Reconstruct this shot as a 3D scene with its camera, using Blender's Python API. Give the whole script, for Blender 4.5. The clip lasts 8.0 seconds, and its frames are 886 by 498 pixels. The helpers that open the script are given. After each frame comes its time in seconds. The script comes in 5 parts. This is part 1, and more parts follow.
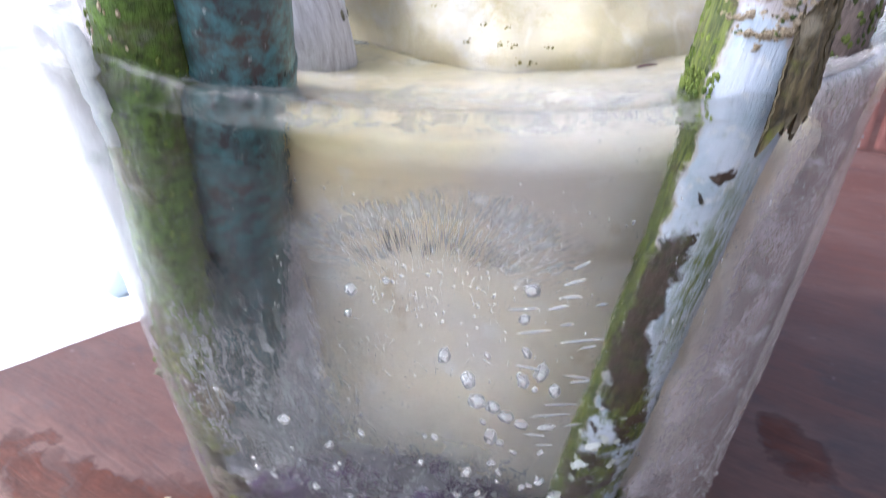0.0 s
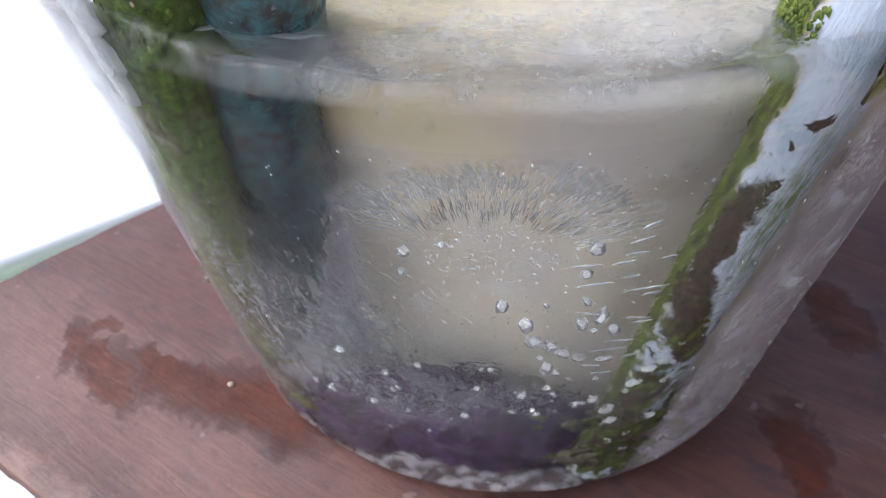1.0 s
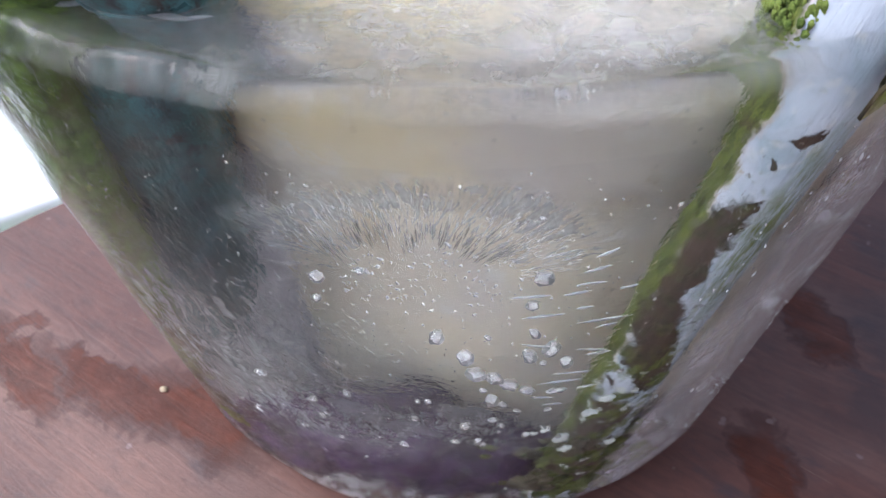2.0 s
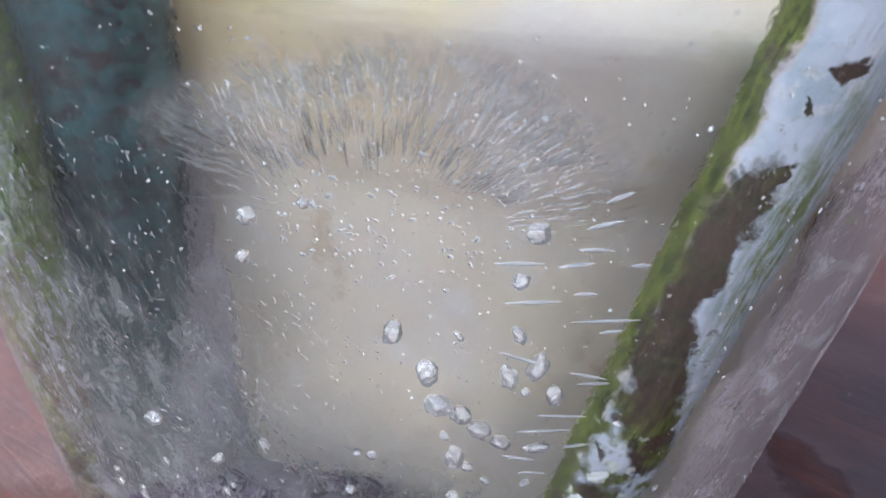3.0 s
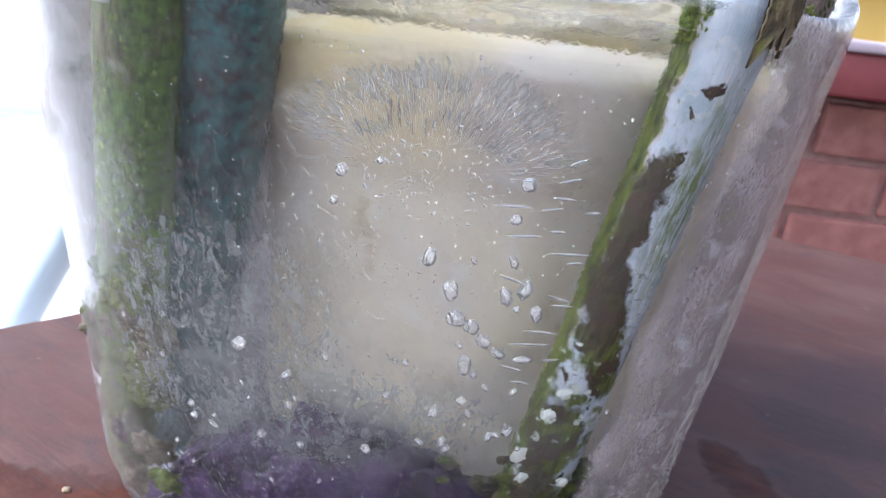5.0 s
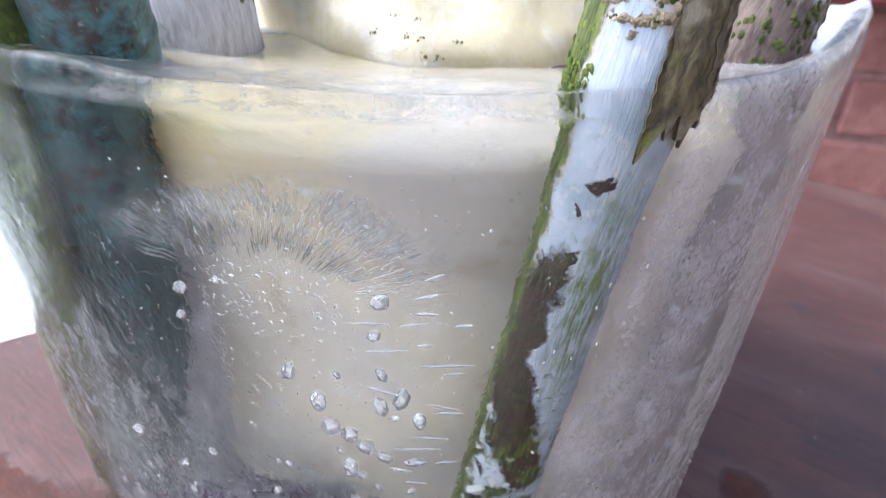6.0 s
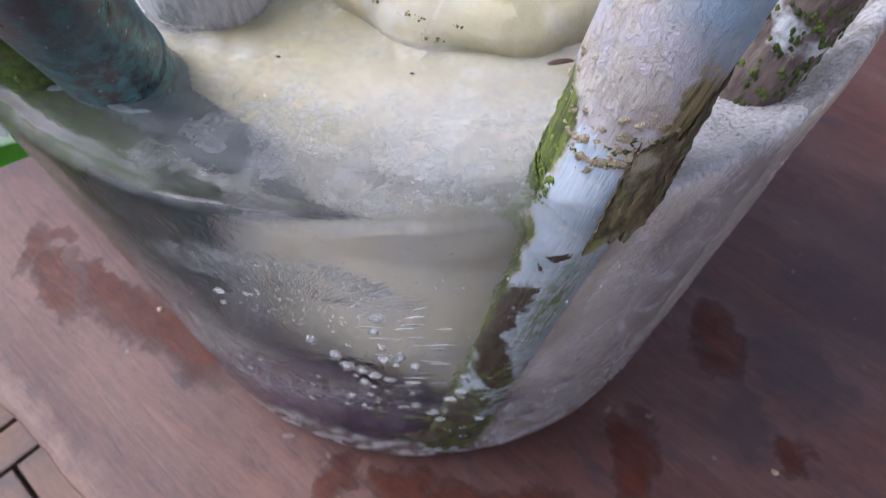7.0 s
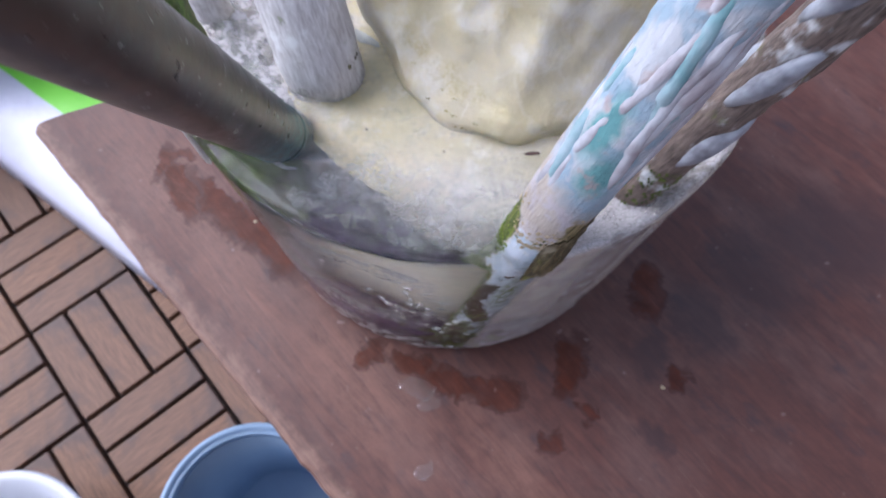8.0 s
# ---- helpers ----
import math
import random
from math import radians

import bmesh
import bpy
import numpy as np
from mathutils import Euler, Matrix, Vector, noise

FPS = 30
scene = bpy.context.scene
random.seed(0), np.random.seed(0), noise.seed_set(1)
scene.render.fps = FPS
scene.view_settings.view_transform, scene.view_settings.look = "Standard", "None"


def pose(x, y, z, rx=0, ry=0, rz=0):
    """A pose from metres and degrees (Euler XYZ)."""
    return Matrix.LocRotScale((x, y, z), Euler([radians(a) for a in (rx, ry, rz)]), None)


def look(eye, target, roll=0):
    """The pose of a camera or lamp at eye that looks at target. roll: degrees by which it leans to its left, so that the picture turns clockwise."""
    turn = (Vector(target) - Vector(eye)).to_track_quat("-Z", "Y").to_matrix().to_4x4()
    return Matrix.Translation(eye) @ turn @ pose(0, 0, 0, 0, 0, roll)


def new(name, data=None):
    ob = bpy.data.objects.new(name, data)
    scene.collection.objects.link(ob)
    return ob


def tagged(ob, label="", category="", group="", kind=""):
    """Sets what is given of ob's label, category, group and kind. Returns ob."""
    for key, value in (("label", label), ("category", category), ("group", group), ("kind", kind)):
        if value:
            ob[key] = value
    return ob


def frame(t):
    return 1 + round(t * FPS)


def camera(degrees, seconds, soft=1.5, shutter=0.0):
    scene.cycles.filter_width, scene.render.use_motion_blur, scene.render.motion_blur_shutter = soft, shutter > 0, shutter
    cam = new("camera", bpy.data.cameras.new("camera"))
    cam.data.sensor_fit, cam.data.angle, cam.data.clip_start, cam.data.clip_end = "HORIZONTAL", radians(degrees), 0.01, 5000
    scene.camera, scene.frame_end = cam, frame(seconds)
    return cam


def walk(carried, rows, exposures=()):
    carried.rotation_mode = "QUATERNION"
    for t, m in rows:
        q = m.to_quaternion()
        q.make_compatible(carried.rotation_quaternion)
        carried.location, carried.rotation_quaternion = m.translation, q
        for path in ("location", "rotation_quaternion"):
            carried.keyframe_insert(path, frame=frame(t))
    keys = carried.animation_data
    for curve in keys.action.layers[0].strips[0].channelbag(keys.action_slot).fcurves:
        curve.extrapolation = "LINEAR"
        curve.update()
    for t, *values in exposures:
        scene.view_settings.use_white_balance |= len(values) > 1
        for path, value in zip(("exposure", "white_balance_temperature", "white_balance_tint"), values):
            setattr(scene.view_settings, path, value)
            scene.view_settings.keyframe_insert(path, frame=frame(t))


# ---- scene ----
cam = camera(65.7, 8.0, soft=1.0, shutter=0.2)
cam.data.dof.use_dof = True
cam.data.dof.focus_distance = 0.12
cam.data.dof.aperture_fstop = 40.0
PATH = [
    (0, (0.0202, 0.0750, 0.1993), (-0.0290, 0.5047, -0.0515), -0.13),
    (0.2, (0.0194, 0.0808, 0.2178), (-0.0308, 0.5014, -0.0477), -1.82),
    (0.5, (0.0218, 0.0842, 0.2241), (-0.0320, 0.4687, -0.0910), -3.72),
    (1, (0.0126, 0.0985, 0.2165), (-0.0497, 0.4410, -0.1424), -4.55),
    (1.5, (0.0127, 0.1159, 0.2109), (-0.0481, 0.4480, -0.1579), -4.47),
    (1.7, (0.0162, 0.1199, 0.2119), (-0.0384, 0.4459, -0.1632), -3.51),
    (2.8, (0.0206, 0.1129, 0.1734), (-0.0105, 0.5169, -0.1195), 3.07),
    (3, (0.0173, 0.1134, 0.1650), (-0.0055, 0.5450, -0.0865), 5.03),
    (3.5, (0.0041, 0.1135, 0.1529), (0.0095, 0.5676, -0.0565), 8.35),
    (4, (0.0071, 0.0970, 0.1307), (0.0231, 0.5595, -0.0587), 8.98),
    (4.2, (0.0048, 0.0848, 0.1346), (0.0277, 0.5522, -0.0415), 9.18),
    (5.3, (0.0099, 0.0582, 0.1634), (0.0097, 0.5260, -0.0129), 6.66),
    (5.5, (0.0111, 0.0578, 0.1649), (0.0091, 0.5276, -0.0060), 5.68),
    (5.8, (0.0523, 0.0760, 0.1749), (-0.0250, 0.5365, -0.0039), 2.51),
    (6, (0.0528, 0.0924, 0.1886), (-0.0263, 0.5269, -0.0459), 2.06),
    (6.2, (0.0482, 0.1127, 0.1993), (-0.0329, 0.5002, -0.1061), 1.87),
    (6.5, (0.0452, 0.1239, 0.2406), (-0.0355, 0.4684, -0.1127), 0.85),
    (7, (0.0575, 0.1219, 0.2546), (-0.0179, 0.3968, -0.1561), 0.53),
    (7.5, (0.0559, 0.1237, 0.2731), (-0.0205, 0.3514, -0.1655), 0.12),
    (7.8, (0.0588, 0.1108, 0.3222), (-0.0088, 0.3156, -0.1289), 2.29),
    (8, (0.0656, 0.1082, 0.3733), (0.0010, 0.2921, -0.0872), 3.79),
]
EXPOSURES = [(0.0, 1.42, 5750, 12), (0.5, 1.1, 5800, 11), (1.0, 1.02, 5850, 11), (1.5, 1.08, 5850, 11), (3.0, 1.35, 5700, 12), (4.0, 1.42, 5750, 12), (5.5, 1.27, 5750, 12), (6.0, 1.5, 5700, 11), (6.5, 0.88, 5650, 12), (8.0, 0.80, 5650, 14)]
walk(cam, [(t, look(eye, target, roll)) for t, eye, target, roll in PATH], EXPOSURES)

# ---- light: soft bright overcast daylight from the left ----
world = bpy.data.worlds.new("sky")
scene.world = world
world.use_nodes = True
wn = world.node_tree
sky = wn.nodes.new("ShaderNodeTexSky")
sky.sky_type = "NISHITA"
sky.sun_disc = False
sky.sun_elevation = radians(48)
sky.sun_rotation = radians(-95)
sky.air_density, sky.dust_density = 1.0, 3.0
cast = wn.nodes.new("ShaderNodeHueSaturation")
cast.inputs["Saturation"].default_value = 0.6
wn.links.new(sky.outputs[0], cast.inputs["Color"])
wn.links.new(cast.outputs[0], wn.nodes["Background"].inputs[0])
wn.nodes["Background"].inputs[1].default_value = 0.15
sun = new("sun", bpy.data.lights.new("sun", "SUN"))
sun.data.energy, sun.data.angle, sun.data.color = 1.9, radians(45), (1, 0.97, 0.94)
sun.matrix_world = look((-4, 0.1, 4.4), (0, 0.3, 0))


# ---- material helpers ----
class Nodes:
    """A small builder of node materials."""

    def __init__(self, name):
        self.mat = bpy.data.materials.new(name)
        self.mat.use_nodes = True
        self.tree = self.mat.node_tree
        self.bsdf = self.tree.nodes["Principled BSDF"]
        self.out = self.tree.nodes["Material Output"]
        self.bumped = None

    def put(self, socket, value):
        if isinstance(value, bpy.types.NodeSocket):
            self.tree.links.new(value, socket)
        elif isinstance(value, tuple) and len(value) == 3 and socket.type == "RGBA":
            socket.default_value = (*value, 1)
        else:
            socket.default_value = value

    def add(self, kind, **sockets):
        n = self.tree.nodes.new("ShaderNode" + kind)
        for key, value in sockets.items():
            self.put(n.inputs[key.replace("_", " ")], value)
        return n

    def coords(self, which="Object", scale=(1, 1, 1), turn=(0, 0, 0)):
        c = self.add("TexCoord").outputs[which]
        m = self.add("Mapping", Vector=c)
        m.inputs["Scale"].default_value = scale
        if any(turn):
            m.inputs["Scale"].default_value = (1, 1, 1)
            m.inputs["Rotation"].default_value = [radians(a) for a in turn]
            m = self.add("Mapping", Vector=m.outputs[0])
            m.inputs["Scale"].default_value = scale
        return m.outputs[0]

    def noise(self, vec, scale, detail=4.0, rough=0.55, warp=0.0):
        return self.add("TexNoise", Vector=vec, Scale=scale, Detail=detail, Roughness=rough, Distortion=warp).outputs["Fac"]

    def tint(self, vec, scale, detail=4.0):
        return self.add("TexNoise", Vector=vec, Scale=scale, Detail=detail).outputs["Color"]

    def cells(self, vec, scale):
        return self.add("TexVoronoi", Vector=vec, Scale=scale).outputs["Distance"]

    def band(self, value, lo, hi, a=0.0, b=1.0):
        n = self.add("MapRange", Value=value, From_Min=lo, From_Max=hi, To_Min=a, To_Max=b)
        return n.outputs[0]

    def math(self, op, a, b=0.0):
        n = self.tree.nodes.new("ShaderNodeMath")
        n.operation = op
        self.put(n.inputs[0], a)
        self.put(n.inputs[1], b)
        return n.outputs[0]

    def mix(self, fac, a, b):
        n = self.tree.nodes.new("ShaderNodeMix")
        n.data_type = "RGBA"
        self.put(n.inputs[0], fac)
        self.put(n.inputs[6], a)
        self.put(n.inputs[7], b)
        return n.outputs[2]

    def warp(self, vec, scale, amount, detail=3.0):
        """vec shaken by a coloured noise, for ragged outlines."""
        c = self.tint(vec, scale, detail)
        s = self.tree.nodes.new("ShaderNodeVectorMath")
        s.operation = "SUBTRACT"
        self.put(s.inputs[0], c)
        s.inputs[1].default_value = (0.5, 0.5, 0.5)
        m = self.tree.nodes.new("ShaderNodeVectorMath")
        m.operation = "SCALE"
        self.put(m.inputs[0], s.outputs[0])
        m.inputs[3].default_value = amount
        a = self.tree.nodes.new("ShaderNodeVectorMath")
        a.operation = "ADD"
        self.put(a.inputs[0], vec)
        self.put(a.inputs[1], m.outputs[0])
        return a.outputs[0]

    def spot(self, vec, centre, size, edge=0.15, turn=0.0):
        """1 inside an ellipse, 0 outside, in the units of vec."""
        m = self.add("Mapping", Vector=vec)
        m.vector_type = "TEXTURE"
        m.inputs["Location"].default_value = (*centre, 0) if len(centre) == 2 else centre
        m.inputs["Scale"].default_value = (*size, 1) if len(size) == 2 else size
        m.inputs["Rotation"].default_value = (0, 0, radians(turn))
        x = self.tree.nodes.new("ShaderNodeSeparateXYZ")
        self.put(x.inputs[0], m.outputs[0])
        d = self.math("SQRT", self.math("ADD", self.math("POWER", x.outputs[0], 2.0), self.math("POWER", x.outputs[1], 2.0)))
        return self.band(d, 1 + edge, 1 - edge)

    def many(self, vec, spots, edge=0.15):
        total = None
        for centre, size, *turn in spots:
            s = self.spot(vec, centre, size, edge, *turn)
            total = s if total is None else self.math("MAXIMUM", total, s)
        return total

    def bump(self, height, strength, distance):
        n = self.add("Bump", Height=height, Strength=strength, Distance=distance)
        if self.bumped is not None:
            self.put(n.inputs["Normal"], self.bumped)
        self.bumped = n.outputs[0]
        return self.bumped

    def done(self, colour=None, rough=None, **more):
        if colour is not None:
            self.put(self.bsdf.inputs["Base Color"], colour)
        if rough is not None:
            self.put(self.bsdf.inputs["Roughness"], rough)
        for key, value in more.items():
            self.put(self.bsdf.inputs[key.replace("_", " ")], value)
        if self.bumped is not None:
            self.put(self.bsdf.inputs["Normal"], self.bumped)
        return self.mat


# ---- shape helpers ----
def part(name, bm, material, parent=None, label="", smooth=True):
    me = bpy.data.meshes.new(name)
    bm.to_mesh(me)
    bm.free()
    me.materials.append(material)
    if smooth:
        for p in me.polygons:
            p.use_smooth = True
    ob = new(name, me)
    if parent:
        ob.parent = parent
    return tagged(ob, label) if label else ob


def thing(name, place, label, category, group="", kind=""):
    ob = new(name)
    ob.location = place
    ob.empty_display_size = 0.02
    return tagged(ob, label, category, group, kind)


def under(ob, top):
    """Hang a part built in world places under its thing."""
    ob.parent = top
    ob.matrix_parent_inverse = Matrix.Translation(top.location).inverted()
    return ob


def block(bm, size, place=(0, 0, 0), turn=0.0, bevel=0.0):
    m = Matrix.Translation(place) @ pose(0, 0, 0, 0, 0, turn) @ Matrix.Diagonal((*size, 1))
    vs = bmesh.ops.create_cube(bm, size=1, matrix=m)["verts"]
    if bevel:
        es = {e for v in vs for e in v.link_edges}
        bmesh.ops.bevel(bm, geom=list(es), offset=bevel, segments=2, affect="EDGES", profile=0.6)
    return bm


def tube(points, radii, around=40, lump=0.0, lump_size=0.02, seed=0.0, cap=True, oval=1.0):
    """A rod through points, with UVs in metres: u round it from its front, v up it."""
    bm = bmesh.new()
    uv = bm.loops.layers.uv.new("UVMap")
    rings = []
    for i, (p, r) in enumerate(zip(points, radii)):
        a, b = Vector(points[max(i - 1, 0)]), Vector(points[min(i + 1, len(points) - 1)])
        d = (b - a).normalized()
        right = d.cross(Vector((0, 1, 0))).normalized() * -1
        if right.x < 0:
            right = -right
        front = right.cross(d).normalized()
        if front.y > 0:
            front = -front
        ring = []
        for k in range(around + 1):
            t = -math.pi + 2 * math.pi * k / around
            n = right * math.sin(t) + front * math.cos(t) * oval
            q = Vector(p) + n * r
            if lump:
                s = q + Vector((seed, 0, 0))
                q += n.normalized() * lump * (noise.noise(s / lump_size) + 0.5 * noise.noise(s / (lump_size * 0.31)))
            ring.append((q, r * t, Vector(p).z))
        rings.append(ring)
    grid = []
    for ring in rings:
        row = [bm.verts.new(q) for q, _, _ in ring[:-1]]
        grid.append(row)
    for i in range(len(grid) - 1):
        for k in range(around):
            k2 = (k + 1) % around
            f = bm.faces.new((grid[i][k], grid[i][k2], grid[i + 1][k2], grid[i + 1][k]))
            for loop, (ri, rk) in zip(f.loops, ((i, k), (i, k + 1), (i + 1, k + 1), (i + 1, k))):
                loop[uv].uv = rings[ri][rk][1:]
    if cap:
        bm.faces.new(grid[-1])
        bm.faces.new(grid[0][::-1])
    return bm


def line(a, b, n):
    return [Vector(a).lerp(Vector(b), i / (n - 1)) for i in range(n)]


def rock(size, place, seed, subdivisions=5, rough=0.25, facets=7, turn=0.0, fine=0.02):
    """A broken lump: a ball cut by random planes, then roughened."""
    rnd = random.Random(seed)
    bm = bmesh.new()
    bmesh.ops.create_icosphere(bm, subdivisions=subdivisions, radius=1)
    planes = []
    for _ in range(facets):
        n = Vector((rnd.gauss(0, 1), rnd.gauss(0, 1), rnd.gauss(0, 0.8))).normalized()
        planes.append((n, rnd.uniform(0.62, 0.9)))
    for v in bm.verts:
        p = v.co.copy()
        for n, h in planes:
            over = p.dot(n) - h
            if over > 0:
                p -= n * over * 0.92
        q = p + Vector((seed * 3.1, 0, 0))
        p *= 1 + rough * 0.3 * noise.noise(q * 1.7) + rough * 0.12 * noise.noise(q * 5) + fine * noise.noise(q * 17)
        v.co = p
    bmesh.ops.transform(bm, matrix=Matrix.Translation(place) @ pose(0, 0, 0, 0, 0, turn) @ Matrix.Diagonal((*size, 1)), verts=bm.verts)
    return bm


def joined(bms):
    """One bmesh of several."""
    whole = bmesh.new()
    for b in bms:
        me = bpy.data.meshes.new("piece")
        b.to_mesh(me)
        b.free()
        whole.from_mesh(me)
        bpy.data.meshes.remove(me)
    return whole


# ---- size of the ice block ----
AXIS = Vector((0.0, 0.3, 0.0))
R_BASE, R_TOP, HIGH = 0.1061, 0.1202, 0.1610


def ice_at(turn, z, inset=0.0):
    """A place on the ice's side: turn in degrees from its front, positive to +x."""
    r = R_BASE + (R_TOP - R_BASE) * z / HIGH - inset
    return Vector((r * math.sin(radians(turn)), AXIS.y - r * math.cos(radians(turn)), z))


def top_at(r):
    """Height of the dished top at a distance from the axis."""
    f = min(1.0, max(0.0, (0.114 - r) / 0.06))
    return HIGH - 0.0014 - 0.0075 * f * f * (3 - 2 * f)


def inner_at(turn, z, inset=0.0):
    """A place for what is frozen in: its layers lie a little askew to the block's axis."""
    return ice_at(0.25 + 0.976 * turn - 26.7 * (z - 0.1), 0.0997 + 0.956 * (z - 0.1), inset)


# ---- materials ----
def make_table_wood():
    n = Nodes("red_brown_stained_wood")
    v = n.coords("Object", turn=(0, 0, 25.8))
    long = n.coords("Object", scale=(2.5, 26, 26), turn=(0, 0, 25.8))
    grain = n.noise(n.warp(long, 3, 0.5), 8, 8, 0.72, 0.9)
    grain = n.math("ADD", n.math("MULTIPLY", grain, 0.6), n.math("MULTIPLY", n.noise(n.coords("Object", scale=(1, 1.6, 1), turn=(0, 0, 25.8)), 90, 6, 0.7), 0.4))
    broad = n.noise(n.coords("Object", scale=(1, 2.2, 1), turn=(0, 0, 25.8)), 11, 5, 0.6)
    blotch = n.noise(n.coords("Object", scale=(1, 2, 1), turn=(0, 0, 25.8)), 34, 6, 0.65)
    c = n.mix(n.band(grain, 0.32, 0.70), (0.038, 0.013, 0.010), (0.104, 0.038, 0.027))
    c = n.mix(n.band(broad, 0.45, 0.66), c, n.mix(n.band(grain, 0.3, 0.7), (0.056, 0.025, 0.021), (0.128, 0.066, 0.054)))
    c = n.mix(n.band(blotch, 0.56, 0.70, 0, 0.7), c, (0.030, 0.020, 0.026))
    o = n.add("TexCoord").outputs["Object"]
    # worn lighter wood towards the front, with its sheen painted into the colour
    worn = n.many(n.warp(n.warp(o, 30, 0.03), 140, 0.012), [((0.0, 0.165), (0.05, 0.022), -26), ((-0.09, 0.19), (0.06, 0.014), -26), ((-0.17, 0.235), (0.05, 0.02), -26), ((0.10, 0.155), (0.04, 0.010), -26)], 0.6)
    c = n.mix(n.math("MULTIPLY", worn, n.band(grain, 0.38, 0.60, 0.15, 0.85)), c, (0.150, 0.072, 0.052))
    w = n.warp(n.warp(o, 60, 0.022), 240, 0.009)
    wet = n.many(w, [((-0.112, 0.228), (0.036, 0.011), -22), ((-0.080, 0.222), (0.026, 0.012), -30), ((-0.148, 0.230), (0.022, 0.007), -40), ((-0.167, 0.242), (0.005, 0.013), 12), ((-0.160, 0.251), (0.008, 0.004)),
                     ((0.001, 0.184), (0.006, 0.009)), ((0.024, 0.186), (0.014, 0.006)), ((0.074, 0.191), (0.013, 0.008), 30), ((0.106, 0.220), (0.008, 0.018), 10), ((0.050, 0.184), (0.020, 0.006), 10),
                     ((0.108, 0.178), (0.005, 0.007)), ((0.124, 0.201), (0.006, 0.004)), ((0.1625, 0.237), (0.006, 0.0055)), ((0.1306, 0.285), (0.007, 0.011)), ((0.135, 0.272), (0.008, 0.010))], 0.28)
    dry = n.many(w, [((-0.160, 0.245), (0.0045, 0.004)), ((-0.128, 0.244), (0.022, 0.0045), -12)], 0.25)
    wet = n.math("MULTIPLY", wet, n.math("SUBTRACT", 1.0, dry))
    c = n.mix(n.math("MULTIPLY", wet, n.band(n.noise(o, 60, 4, 0.6), 0.35, 0.6, 0.45, 0.9)), c, n.mix(n.band(grain, 0.35, 0.65), (0.030, 0.0070, 0.003), (0.084, 0.019, 0.0075)))
    tide = n.math("MULTIPLY", n.math("MULTIPLY", wet, n.math("SUBTRACT", 1.0, wet)), 1.3)
    c = n.mix(tide, c, (0.020, 0.008, 0.007))
    # dark blotches put the shade on the table's right into the colour
    shade_blotch = n.many(n.warp(n.warp(o, 40, 0.03), 160, 0.012), [((0.165, 0.275), (0.026, 0.014), -40), ((0.19, 0.315), (0.030, 0.020), -30), ((0.145, 0.245), (0.010, 0.014)), ((0.16, 0.20), (0.010, 0.007)), ((0.23, 0.36), (0.05, 0.03), 20)], 0.35)
    c = n.mix(n.math("MULTIPLY", shade_blotch, 0.6), c, (0.026, 0.013, 0.015))
    # paint worn off along the front edge
    e = n.tree.nodes.new("ShaderNodeSeparateXYZ")
    n.put(e.inputs[0], o)
    inward = n.math("SUBTRACT", n.math("ADD", n.math("MULTIPLY", e.outputs[0], 0.4167), n.math("MULTIPLY", e.outputs[1], 0.9091)), 0.1026)
    inward = n.math("ADD", inward, n.math("MULTIPLY", n.math("SUBTRACT", n.noise(o, 70, 5, 0.7), 0.5), 0.028))
    c = n.mix(n.math("MULTIPLY", n.band(inward, 0.011, 0.003), n.band(grain, 0.40, 0.56, 0.2, 0.9)), c, (0.185, 0.105, 0.078))
    scratch = n.noise(n.coords("Object", scale=(3, 160, 1), turn=(0, 0, 31)), 9, 3, 0.6)
    c = n.mix(n.math("MULTIPLY", n.band(scratch, 0.66, 0.70), n.band(n.noise(o, 28, 3), 0.50, 0.60, 0, 0.55)), c, (0.19, 0.12, 0.095))
    spots = n.noise(v, 120, 2, 0.5)
    c = n.mix(n.band(spots, 0.71, 0.76, 0, 0.35), c, (0.24, 0.19, 0.18))
    n.bump(grain, 0.25, 0.002)
    n.bump(n.noise(v, 300, 3), 0.12, 0.0008)
    rough = n.math("SUBTRACT", n.band(grain, 0.3, 0.7, 0.46, 0.62), n.math("MULTIPLY", wet, 0.02))
    return n.done(c, rough, Specular_IOR_Level=n.math("SUBTRACT", 0.42, n.math("MULTIPLY", wet, 0.22)))


def make_deck_wood():
    n = Nodes("weathered_deck_wood")
    pick = n.add("ObjectInfo").outputs["Random"]
    v = n.coords("Object", scale=(6, 60, 60))
    grain = n.noise(v, 7, 7, 0.65, 0.3)
    c = n.mix(n.band(grain, 0.3, 0.7), (0.070, 0.032, 0.018), (0.215, 0.105, 0.056))
    c = n.mix(n.band(pick, 0, 1, 0, 0.5), c, n.mix(grain, (0.085, 0.046, 0.033), (0.15, 0.085, 0.060)))
    c = n.mix(n.band(n.noise(n.coords("Object"), 22, 4), 0.52, 0.66, 0, 0.7), c, (0.060, 0.040, 0.038))
    n.bump(grain, 0.4, 0.002)
    return n.done(c, 0.62)


